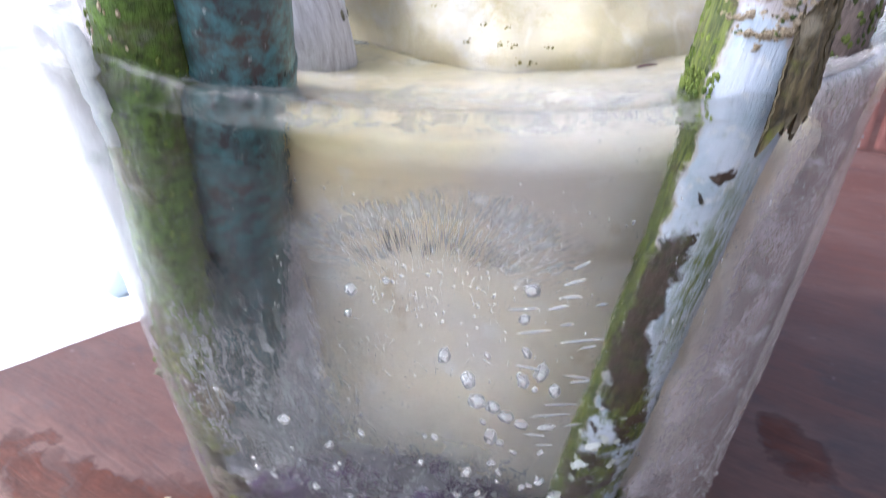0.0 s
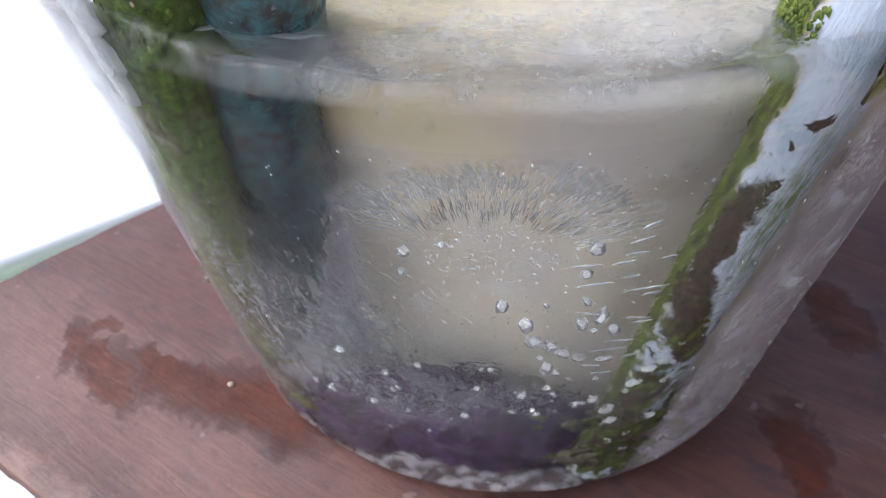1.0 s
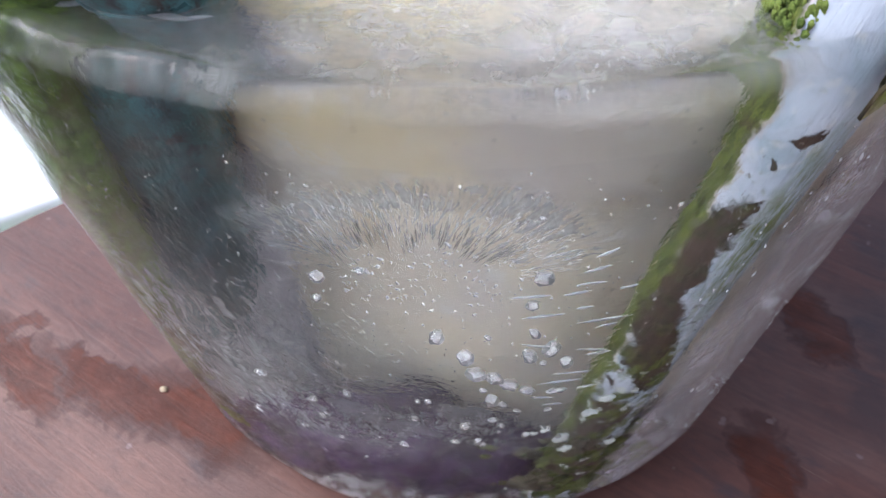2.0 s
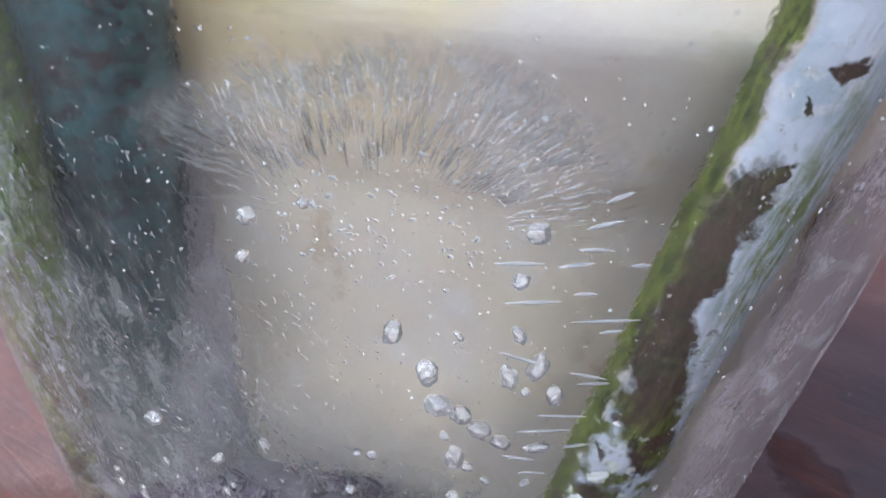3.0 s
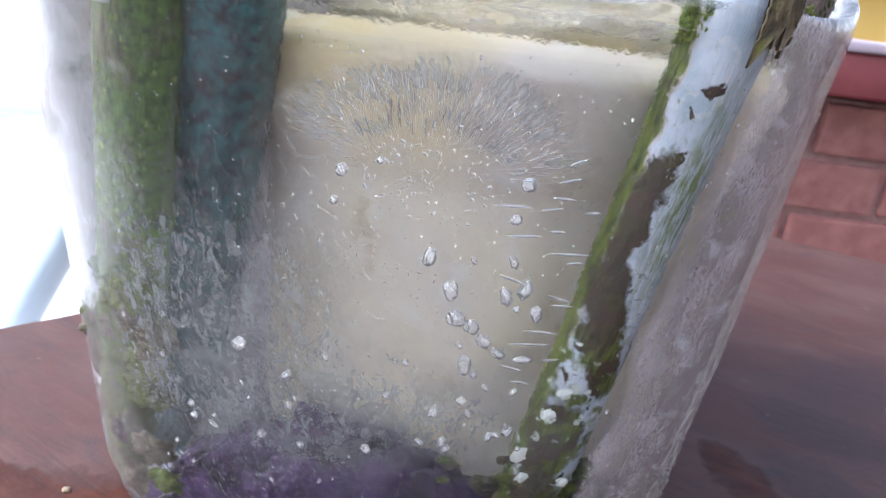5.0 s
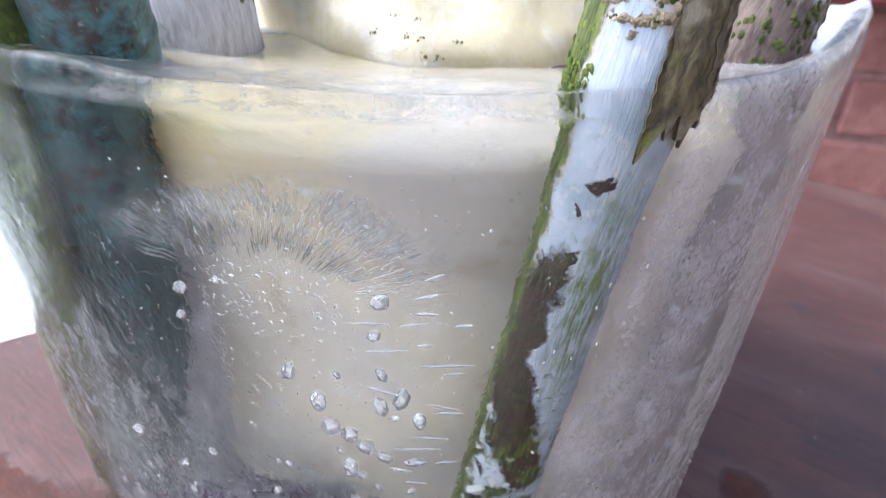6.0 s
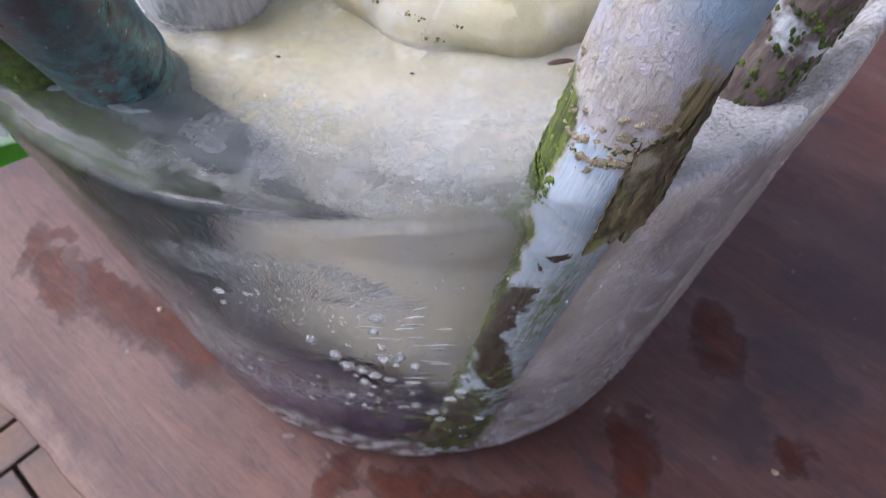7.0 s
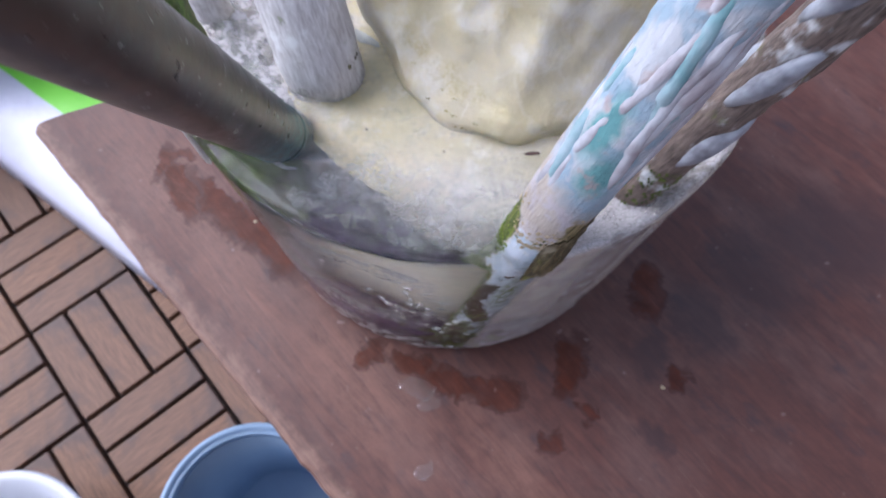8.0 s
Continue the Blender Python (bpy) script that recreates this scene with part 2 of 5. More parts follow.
def make_ice():
    n = Nodes("clear_ice")
    o = n.add("TexCoord").outputs["Object"]
    x = n.tree.nodes.new("ShaderNodeSeparateXYZ")
    n.put(x.inputs[0], o)
    fine = n.noise(o, 700, 3, 0.6)
    streak = n.noise(n.coords("Object", scale=(1, 1, 0.8)), 1000, 5, 0.7)
    dapple = n.noise(o, 130, 3, 0.55)
    n.bump(n.noise(o, 45, 3), 0.10, 0.004)
    n.bump(dapple, 0.34, 0.0012)
    n.bump(fine, 0.30, 0.0006)
    glass = n.add("BsdfGlass", Color=(0.985, 0.992, 0.985), Roughness=0.015, IOR=1.16, Normal=n.bumped)
    # frost: thick on the +x flank, thinner on the other, and in patches on the top
    shift = n.math("SUBTRACT", x.outputs[0], n.math("MULTIPLY", x.outputs[2], 0.173))
    right = n.band(n.math("ADD", shift, n.math("MULTIPLY", n.noise(o, 90, 4), 0.012)), 0.0475, 0.0530)
    left = n.band(n.math("SUBTRACT", n.math("MULTIPLY", n.noise(o, 55, 4), 0.05), x.outputs[0]), 0.078, 0.130)
    y = n.math("SUBTRACT", x.outputs[1], 0.3)
    reach = n.math("SQRT", n.math("ADD", n.math("MULTIPLY", x.outputs[0], x.outputs[0]), n.math("MULTIPLY", y, y)))
    flat = n.math("MULTIPLY", n.band(x.outputs[2], 0.146, 0.149), n.band(reach, 0.112, 0.106))
    top = n.math("MULTIPLY", flat, n.math("MULTIPLY", n.band(n.noise(o, 55, 6, 0.7), 0.45, 0.62), n.band(n.noise(o, 420, 4, 0.7), 0.40, 0.62, 0.15, 1.0)))
    sparkle = n.math("MULTIPLY", n.math("MULTIPLY", flat, n.band(x.outputs[0], -0.022, -0.05)), n.band(n.noise(o, 240, 5, 0.7), 0.42, 0.58))
    top = n.math("MAXIMUM", n.math("MULTIPLY", top, 0.6), sparkle)
    front = n.math("MULTIPLY", n.math("MULTIPLY", flat, n.band(y, -0.060, -0.074)), n.band(n.noise(o, 150, 6, 0.75), 0.40, 0.66, 0.02, 0.45))
    top = n.math("MAXIMUM", top, front)
    edge = n.band(shift, 0.066, 0.078)
    specks = n.math("MULTIPLY", n.band(n.cells(o, 330), 0.16, 0.08), n.band(n.noise(o, 70, 3), 0.5, 0.62))
    amount = n.math("MAXIMUM", n.math("MULTIPLY", right, n.math("MAXIMUM", n.math("MULTIPLY", n.band(streak, 0.32, 0.68, 0.28, 0.58), n.band(n.noise(o, 60, 4), 0.35, 0.65, 0.6, 1.15)), n.math("MULTIPLY", edge, n.band(streak, 0.35, 0.6, 0.4, 0.75)))), n.math("MULTIPLY", left, n.band(streak, 0.4, 0.7, 0.1, 0.6)))
    amount = n.math("MAXIMUM", amount, n.math("MULTIPLY", top, 0.6))
    amount = n.math("MAXIMUM", amount, n.math("MULTIPLY", specks, 0.18))
    amount = n.math("MAXIMUM", amount, n.math("MULTIPLY", n.band(x.outputs[2], 0.0075, 0.003), n.band(n.noise(o, 160, 4), 0.4, 0.6, 0.1, 0.65)))
    # pale streaks on the rim, painting in its glassy highlight
    rim_glint = n.math("MULTIPLY", n.band(x.outputs[2], 0.1610, 0.1618), n.band(n.noise(n.coords("Object", scale=(1, 1, 0.3)), 330, 6, 0.75), 0.46, 0.62, 0.0, 0.10))
    amount = n.math("MAXIMUM", amount, rim_glint)
    rime = n.mix(n.math("MULTIPLY", n.band(shift, 0.062, 0.085), n.band(n.noise(o, 210, 5, 0.7), 0.42, 0.58, 0.2, 0.9)), (0.72, 0.68, 0.70), (0.24, 0.20, 0.15))
    frost = n.add("BsdfPrincipled", Base_Color=rime, Roughness=0.22, Normal=n.bumped)
    both = n.add("MixShader", Fac=amount)
    n.put(both.inputs[1], glass.outputs[0])
    n.put(both.inputs[2], frost.outputs[0])
    n.put(n.out.inputs["Surface"], both.outputs[0])
    return n.mat


def make_cloud():
    """Milky ice: a veil that is thick in places; UV in metres from the front."""
    n = Nodes("milky_ice")
    uv = n.add("TexCoord").outputs["UV"]
    w = n.warp(uv, 70, 0.012)
    low = n.many(w, [((-0.036, 0.085), (0.026, 0.030), 20), ((-0.030, 0.060), (0.034, 0.020)), ((0.0, 0.066), (0.028, 0.014)), ((-0.06, 0.07), (0.016, 0.04))], 0.55)
    h = n.tree.nodes.new("ShaderNodeSeparateXYZ")
    n.put(h.inputs[0], w)
    low = n.math("MULTIPLY", low, n.band(h.outputs[1], 0.040, 0.060, 0.05, 1.0))
    x = n.tree.nodes.new("ShaderNodeSeparateXYZ")
    n.put(x.inputs[0], n.warp(n.warp(uv, 60, 0.006), 260, 0.0022))
    du, dv = n.math("SUBTRACT", x.outputs[0], 0.0073), n.math("SUBTRACT", x.outputs[1], 0.1270)
    eu, ev = n.math("DIVIDE", du, 0.0285), n.math("DIVIDE", dv, 0.0215)
    reach = n.math("SQRT", n.math("ADD", n.math("MULTIPLY", eu, eu), n.math("MULTIPLY", ev, ev)))
    swing = n.math("ARCTAN2", dv, du)
    polar = n.tree.nodes.new("ShaderNodeCombineXYZ")
    n.put(polar.inputs[0], n.math("MULTIPLY", swing, 26.0))
    n.put(polar.inputs[1], n.math("MULTIPLY", reach, 3.2))
    rays = n.noise(polar.outputs[0], 1.0, 3, 0.6)
    upper = n.band(dv, 0.002, 0.010)
    arch = n.math("MULTIPLY", n.band(reach, 0.66, 0.84), n.band(reach, 1.14, 0.94))
    arch = n.math("MULTIPLY", n.math("MULTIPLY", arch, upper), n.math("MULTIPLY", n.band(rays, 0.36, 0.58, 0.25, 0.80), n.band(n.noise(uv, 110, 3), 0.36, 0.56, 0.4, 1.0)))
    spray = n.math("MULTIPLY", n.band(reach, 0.40, 0.52), n.band(reach, 1.12, 0.80))
    spray = n.math("MULTIPLY", n.math("MULTIPLY", spray, n.band(dv, -0.003, 0.004)), n.band(rays, 0.54, 0.60, 0.0, 0.55))
    ring = n.math("MAXIMUM", arch, spray)
    crease = n.add("Mapping", Vector=n.warp(uv, 120, 0.006), Rotation=(0, 0, 0.5), Scale=(1.6, 0.7, 1)).outputs[0]
    wisps = n.noise(crease, 240, 8, 0.72, 0.8)
    wisps = n.math("ADD", n.math("MULTIPLY", wisps, 0.8), n.math("MULTIPLY", n.noise(uv, 800, 3, 0.6), 0.2))
    fleck = n.band(n.cells(uv, 420), 0.20, 0.10)
    amount = n.math("MAXIMUM", n.math("MULTIPLY", low, n.band(wisps, 0.43, 0.58, 0.06, 0.62)), ring)
    fog = n.many(w, [((-0.018, 0.0575), (0.050, 0.0095)), ((-0.040, 0.070), (0.026, 0.022), 20), ((-0.004, 0.070), (0.030, 0.018))], 0.85)
    amount = n.math("MAXIMUM", amount, n.math("MULTIPLY", fog, n.band(n.noise(w, 75, 4, 0.6), 0.34, 0.62, 0.18, 0.52)))
    amount = n.math("MAXIMUM", amount, n.math("MULTIPLY", fleck, n.band(n.noise(uv, 90, 3), 0.54, 0.64, 0, 0.25)))
    amount = n.math("MAXIMUM", amount, 0.05)
    n.bump(wisps, 1.0, 0.003)
    white = n.add("BsdfPrincipled", Base_Color=(0.70, 0.73, 0.75), Roughness=0.25, Normal=n.bumped)
    glow = n.add("BsdfTranslucent", Color=(0.70, 0.71, 0.71))
    milk = n.add("MixShader", Fac=0.4)
    n.put(milk.inputs[1], white.outputs[0])
    n.put(milk.inputs[2], glow.outputs[0])
    both = n.add("MixShader", Fac=amount)
    n.put(both.inputs[1], n.add("BsdfTransparent").outputs[0])
    n.put(both.inputs[2], milk.outputs[0])
    n.put(n.out.inputs["Surface"], both.outputs[0])
    return n.mat


def make_crust_ice():
    n = Nodes("milky_top_ice")
    uv = n.add("TexCoord").outputs["UV"]
    f = n.noise(n.warp(uv, 90, 0.01), 130, 6, 0.7, 0.5)
    amount = n.math("ADD", n.band(f, 0.40, 0.60, 0.16, 0.38), n.math("MULTIPLY", n.band(n.noise(n.warp(uv, 160, 0.006), 480, 5, 0.75), 0.47, 0.60), n.band(n.noise(uv, 45, 3), 0.42, 0.60, 0.03, 0.22)))
    amount = n.math("MULTIPLY", amount, n.math("SUBTRACT", 1.0, n.math("MULTIPLY", n.spot(n.warp(n.warp(uv, 50, 0.014), 300, 0.004), (0.014, 0.298), (0.070, 0.076), 0.10), 0.8)))
    hem = n.math("SUBTRACT", 1.0, n.spot(n.warp(uv, 70, 0.010), (0.020, 0.312), (0.097, 0.097), 0.09))
    amount = n.math("MAXIMUM", amount, n.math("MULTIPLY", hem, n.math("MULTIPLY", n.band(f, 0.38, 0.62, 0.16, 0.42), n.band(n.noise(n.warp(uv, 200, 0.004), 620, 5, 0.75), 0.40, 0.58, 0.78, 1.06))))
    edge = n.spot(n.warp(uv, 60, 0.006), (0.0, 0.3), (0.1148, 0.1148), 0.03)
    clear = n.spot(n.warp(uv, 90, 0.006), (-0.036, 0.212), (0.019, 0.017), 0.35)
    amount = n.math("MULTIPLY", amount, n.math("MULTIPLY", edge, n.math("SUBTRACT", 1.0, n.math("MULTIPLY", clear, 0.85))))
    c = n.mix(n.band(n.noise(uv, 40, 4), 0.45, 0.62), (0.70, 0.70, 0.68), (0.64, 0.62, 0.55))
    white = n.add("BsdfDiffuse", Color=c)
    glow = n.add("BsdfTranslucent", Color=c)
    milk = n.add("MixShader", Fac=0.4)
    n.put(milk.inputs[1], white.outputs[0])
    n.put(milk.inputs[2], glow.outputs[0])
    both = n.add("MixShader", Fac=amount)
    n.put(both.inputs[1], n.add("BsdfTransparent").outputs[0])
    n.put(both.inputs[2], milk.outputs[0])
    n.put(n.out.inputs["Surface"], both.outputs[0])
    return n.mat


def make_bubble(name, clear, shade):
    n = Nodes(name)
    gloss = n.add("BsdfGlossy", Color=(1, 1, 1), Roughness=0.08)
    body = n.add("BsdfDiffuse", Color=shade)
    a = n.add("MixShader", Fac=0.3)
    n.put(a.inputs[1], body.outputs[0])
    n.put(a.inputs[2], gloss.outputs[0])
    b = n.add("MixShader", Fac=clear)
    n.put(b.inputs[1], a.outputs[0])
    n.put(b.inputs[2], n.add("BsdfTransparent").outputs[0])
    n.put(n.out.inputs["Surface"], b.outputs[0])
    return n.mat


def make_hollow():
    """Air hollows in ice: they bend light the other way, with a little frost on the wall."""
    n = Nodes("air_hollow")
    o = n.add("TexCoord").outputs["Object"]
    glass = n.add("BsdfGlass", Color=(1, 1, 1), Roughness=0.03, IOR=0.80)
    rime = n.add("BsdfDiffuse", Color=(0.95, 0.95, 0.95))
    shine = n.add("BsdfGlossy", Color=(1, 1, 1), Roughness=0.12)
    wall = n.add("MixShader", Fac=0.45)
    n.put(wall.inputs[1], rime.outputs[0])
    n.put(wall.inputs[2], shine.outputs[0])
    b = n.add("MixShader", Fac=0.46)
    n.put(b.inputs[1], glass.outputs[0])
    n.put(b.inputs[2], wall.outputs[0])
    n.put(n.out.inputs["Surface"], b.outputs[0])
    return n.mat


def make_quartz():
    n = Nodes("yellowish_quartz")
    o = n.coords("Object")
    broad = n.noise(o, 22, 4, 0.6, 0.5)
    c = n.mix(n.band(broad, 0.36, 0.62), (0.53, 0.48, 0.36), (0.50, 0.44, 0.28))
    c = n.mix(n.band(n.noise(o, 45, 5, 0.6), 0.50, 0.60, 0, 0.7), c, (0.60, 0.58, 0.54))
    c = n.mix(n.band(n.noise(o, 200, 5, 0.7), 0.45, 0.65, 0, 0.45), c, (0.60, 0.53, 0.36))
    lime = n.math("MULTIPLY", n.band(n.noise(o, 230, 6, 0.75), 0.53, 0.62), n.band(n.noise(o, 30, 3), 0.52, 0.60))
    c = n.mix(n.math("MULTIPLY", lime, 0.18), c, (0.40, 0.33, 0.10))
    w = n.warp(n.warp(o, 45, 0.016), 220, 0.004)
    dirt = n.many(w, [((0.014, 0.254), (0.016, 0.0022), -14), ((-0.002, 0.259), (0.010, 0.0018), -25)], 0.5)
    c = n.mix(n.math("MULTIPLY", dirt, n.band(n.noise(o, 420, 4, 0.7), 0.40, 0.62, 0, 0.4)), c, (0.32, 0.26, 0.08))
    crack = n.add("TexVoronoi", Vector=n.warp(o, 60, 0.012), Scale=42.0)
    crack.feature = "DISTANCE_TO_EDGE"
    seam = n.band(crack.outputs["Distance"], 0.05, 0.0)
    c = n.mix(n.math("MULTIPLY", seam, n.band(n.noise(o, 40, 3), 0.50, 0.62, 0, 0.25)), c, (0.78, 0.77, 0.74))
    n.bump(n.cells(n.warp(o, 40, 0.02), 48), 0.35, 0.005)
    n.bump(n.noise(o, 160, 6, 0.7), 0.45, 0.0016)
    n.bump(n.noise(o, 700, 3), 0.25, 0.0005)
    return n.done(c, n.band(broad, 0.3, 0.7, 0.34, 0.58), Subsurface_Weight=0.5, Subsurface_Radius=(0.02, 0.016, 0.009))


def make_core():
    n = Nodes("beige_milky_ice")
    o = n.coords("Object")
    x = n.tree.nodes.new("ShaderNodeSeparateXYZ")
    n.put(x.inputs[0], o)
    broad = n.noise(o, 24, 4, 0.6, 0.4)
    c = n.mix(n.band(broad, 0.38, 0.62), (0.76, 0.69, 0.55), (0.70, 0.65, 0.58))
    yellow = n.math("MULTIPLY", n.band(x.outputs[2], 0.115, 0.145), n.band(n.math("ADD", x.outputs[0], n.math("MULTIPLY", broad, 0.06)), 0.055, 0.015))
    c = n.mix(n.math("MULTIPLY", yellow, 0.8), c, (0.74, 0.62, 0.32))
    near = n.band(n.math("ADD", x.outputs[1], n.math("MULTIPLY", n.noise(o, 60, 5, 0.65), 0.016)), 0.231, 0.243)
    c = n.mix(n.math("MULTIPLY", n.math("MULTIPLY", near, n.band(x.outputs[2], 0.1435, 0.148)), n.band(broad, 0.35, 0.6, 0.5, 0.9)), c, (0.45, 0.40, 0.25))
    c = n.mix(n.band(n.noise(o, 70, 5, 0.65), 0.56, 0.66, 0, 0.5), c, (0.80, 0.79, 0.77))
    c = n.mix(n.math("MULTIPLY", n.band(n.noise(o, 55, 4), 0.61, 0.70, 0, 0.6), n.band(n.noise(o, 260, 4), 0.42, 0.62)), c, (0.45, 0.35, 0.20))
    n.bump(n.noise(o, 110, 4), 0.2, 0.002)
    return n.done(c, 0.4, Subsurface_Weight=0.2, Subsurface_Radius=(0.02, 0.016, 0.012))


def make_copper():
    n = Nodes("verdigris_copper")
    uv = n.add("TexCoord").outputs["UV"]
    w = n.warp(uv, 200, 0.0025)
    a = n.noise(w, 75, 5, 0.65)
    b = n.noise(w, 170, 5, 0.65)
    c = n.mix(n.band(a, 0.38, 0.58), (0.050, 0.036, 0.034), (0.070, 0.088, 0.100))
    c = n.mix(n.band(n.noise(w, 330, 6, 0.7), 0.48, 0.64), c, (0.050, 0.145, 0.155))
    c = n.mix(n.band(n.noise(w, 45, 3), 0.55, 0.66, 0, 0.65), c, (0.13, 0.085, 0.065))
    x = n.tree.nodes.new("ShaderNodeSeparateXYZ")
    n.put(x.inputs[0], uv)
    c = n.mix(n.math("MULTIPLY", n.math("MULTIPLY", n.band(x.outputs[1], 0.196, 0.176, 0, 0.7), n.band(x.outputs[1], 0.135, 0.160, 0.6, 1.0)), n.band(n.noise(w, 260, 6, 0.7), 0.42, 0.62)), c, (0.12, 0.30, 0.33))
    c = n.mix(n.band(n.math("ADD", x.outputs[1], n.math("MULTIPLY", a, 0.03)), 0.195, 0.235, 0, 0.8), c, (0.070, 0.052, 0.046))
    c = n.mix(n.band(n.noise(w, 420, 3), 0.66, 0.72, 0, 0.6), c, (0.5, 0.55, 0.56))
    n.bump(b, 0.15, 0.0008)
    n.bump(n.noise(uv, 700, 3), 0.1, 0.0003)
    return n.done(c, n.band(a, 0.3, 0.7, 0.24, 0.44), Metallic=0.35)


def make_painted_bark():
    """White and blue paint on bark, with bare brown patches and moss down its edge; UV in metres."""
    n = Nodes("flaking_painted_bark")
    uv = n.add("TexCoord").outputs["UV"]
    w = n.warp(n.warp(uv, 170, 0.007), 600, 0.0030)
    x = n.tree.nodes.new("ShaderNodeSeparateXYZ")
    n.put(x.inputs[0], w)
    u, v = x.outputs[0], x.outputs[1]
    fibre = n.noise(n.add("Mapping", Vector=uv, Scale=(4, 0.6, 1)).outputs[0], 240, 5, 0.65)
    paint = n.mix(n.band(n.noise(uv, 110, 5), 0.4, 0.62), (0.56, 0.61, 0.69), (0.41, 0.49, 0.57))
    paint = n.mix(n.band(n.noise(uv, 300, 4), 0.56, 0.66, 0, 0.7), paint, (0.64, 0.66, 0.67))
    bark = n.mix(n.band(n.noise(uv, 160, 5, 0.7), 0.54, 0.66), n.mix(fibre, (0.028, 0.017, 0.011), (0.095, 0.058, 0.040)), n.mix(fibre, (0.04, 0.045, 0.012), (0.13, 0.13, 0.035)))
    moss = n.mix(n.band(fibre, 0.38, 0.62), (0.025, 0.042, 0.006), (0.17, 0.20, 0.034))
    cream = n.mix(n.band(fibre, 0.35, 0.65), (0.40, 0.34, 0.29), (0.56, 0.50, 0.45))
    cream = n.mix(n.band(n.noise(w, 130, 5, 0.65), 0.46, 0.60), cream, (0.50, 0.46, 0.50))
    olive = n.mix(n.band(fibre, 0.35, 0.62), (0.07, 0.055, 0.012), (0.33, 0.27, 0.14))
    c = paint
    c = n.mix(n.math("MULTIPLY", n.spot(w, (0.0055, 0.122), (0.0045, 0.022), 0.5), n.band(fibre, 0.38, 0.58)), c, (0.16, 0.20, 0.07))
    c = n.mix(n.math("MULTIPLY", n.band(n.noise(w, 260, 6, 0.75), 0.55, 0.63, 0, 0.6), n.band(v, 0.160, 0.150)), c, (0.24, 0.27, 0.20))
    c = n.mix(n.band(u, -0.0068, -0.0080), c, cream)
    fringe = n.mix(n.band(n.noise(w, 130, 5, 0.7), 0.50, 0.60), moss, bark)
    c = n.mix(n.band(u, -0.0082, -0.0092), c, fringe)
    bare = n.many(w, [((0.0008, 0.1468), (0.0021, 0.0021)), ((-0.0028, 0.1405), (0.0009, 0.0009)), ((-0.001, 0.1315), (0.0010, 0.0024), -30),
                      ((-0.0042, 0.1245), (0.0044, 0.0085), -12), ((-0.005, 0.113), (0.004, 0.008), -10), ((-0.0045, 0.1), (0.006, 0.0075)),
                      ((-0.001, 0.09), (0.006, 0.008)), ((0.003, 0.082), (0.004, 0.010), 15), ((-0.003, 0.058), (0.009, 0.012)), ((0.0, 0.03), (0.02, 0.014))], 0.12)
    c = n.mix(bare, c, bark)
    mottle = n.math("MULTIPLY", bare, n.band(n.noise(w, 210, 6, 0.75), 0.50, 0.58, 0, 0.85))
    c = n.mix(mottle, c, n.mix(n.band(n.noise(uv, 500, 4), 0.4, 0.6), (0.022, 0.018, 0.010), (0.055, 0.065, 0.018)))
    c = n.mix(n.math("MULTIPLY", bare, n.band(n.noise(uv, 620, 3, 0.6), 0.66, 0.71, 0, 0.7)), c, (0.34, 0.32, 0.28))
    rim = n.math("MULTIPLY", n.band(u, -0.0076, -0.0090), n.band(n.noise(n.warp(uv, 300, 0.004), 120, 5, 0.7), 0.40, 0.50))
    c = n.mix(n.math("MULTIPLY", rim, n.band(v, 0.176, 0.165)), c, moss)
    c = n.mix(n.math("MULTIPLY", n.band(n.noise(w, 240, 4), 0.58, 0.63), n.band(v, 0.112, 0.100)), c, (0.045, 0.030, 0.020))
    c = n.mix(n.math("MULTIPLY", n.band(v, 0.094, 0.082), n.band(n.noise(uv, 150, 4), 0.46, 0.56)), c, moss)
    chips = n.math("MULTIPLY", n.band(v, 0.088, 0.078), n.band(n.noise(uv, 210, 3), 0.61, 0.65))
    c = n.mix(chips, c, (0.62, 0.66, 0.62))
    # above the ice: bare cream wood, olive bark strips, then thick white and turquoise paint
    lift = n.math("ADD", v, n.math("MULTIPLY", u, 0.45))
    c = n.mix(n.math("MULTIPLY", n.band(lift, 0.1700, 0.1718), 1.0), c, cream)
    side = n.math("MULTIPLY", n.band(u, 0.0042, 0.0052), n.band(lift, 0.158, 0.161))
    c = n.mix(side, c, olive)
    c = n.mix(n.math("MULTIPLY", n.band(lift, 0.188, 0.198), n.band(n.noise(w, 90, 3), 0.40, 0.52)), c, (0.50, 0.42, 0.42))
    thick = n.band(n.math("ADD", lift, n.math("MULTIPLY", n.noise(w, 120, 3), 0.012)), 0.196, 0.203)
    top = n.mix(n.band(n.noise(w, 80, 4), 0.44, 0.56), (0.50, 0.52, 0.57), (0.30, 0.40, 0.50))
    top = n.mix(n.many(w, [((0.001, 0.208), (0.005, 0.008)), ((-0.006, 0.222), (0.004, 0.011)), ((0.004, 0.236), (0.003, 0.008))], 0.4), top, (0.13, 0.32, 0.34))
    top = n.mix(n.band(n.noise(w, 120, 3), 0.6, 0.68, 0, 0.8), top, (0.42, 0.32, 0.32))
    c = n.mix(thick, c, top)
    n.bump(fibre, 0.5, 0.0012)
    n.bump(n.math("SUBTRACT", 1.0, bare), 0.6, 0.0008)
    n.bump(n.noise(uv, 420, 4), 0.3, 0.0006)
    n.bump(n.math("MULTIPLY", n.noise(w, 190, 6, 0.72), n.band(v, 0.172, 0.182)), 0.9, 0.0022)
    return n.done(c, 0.55)


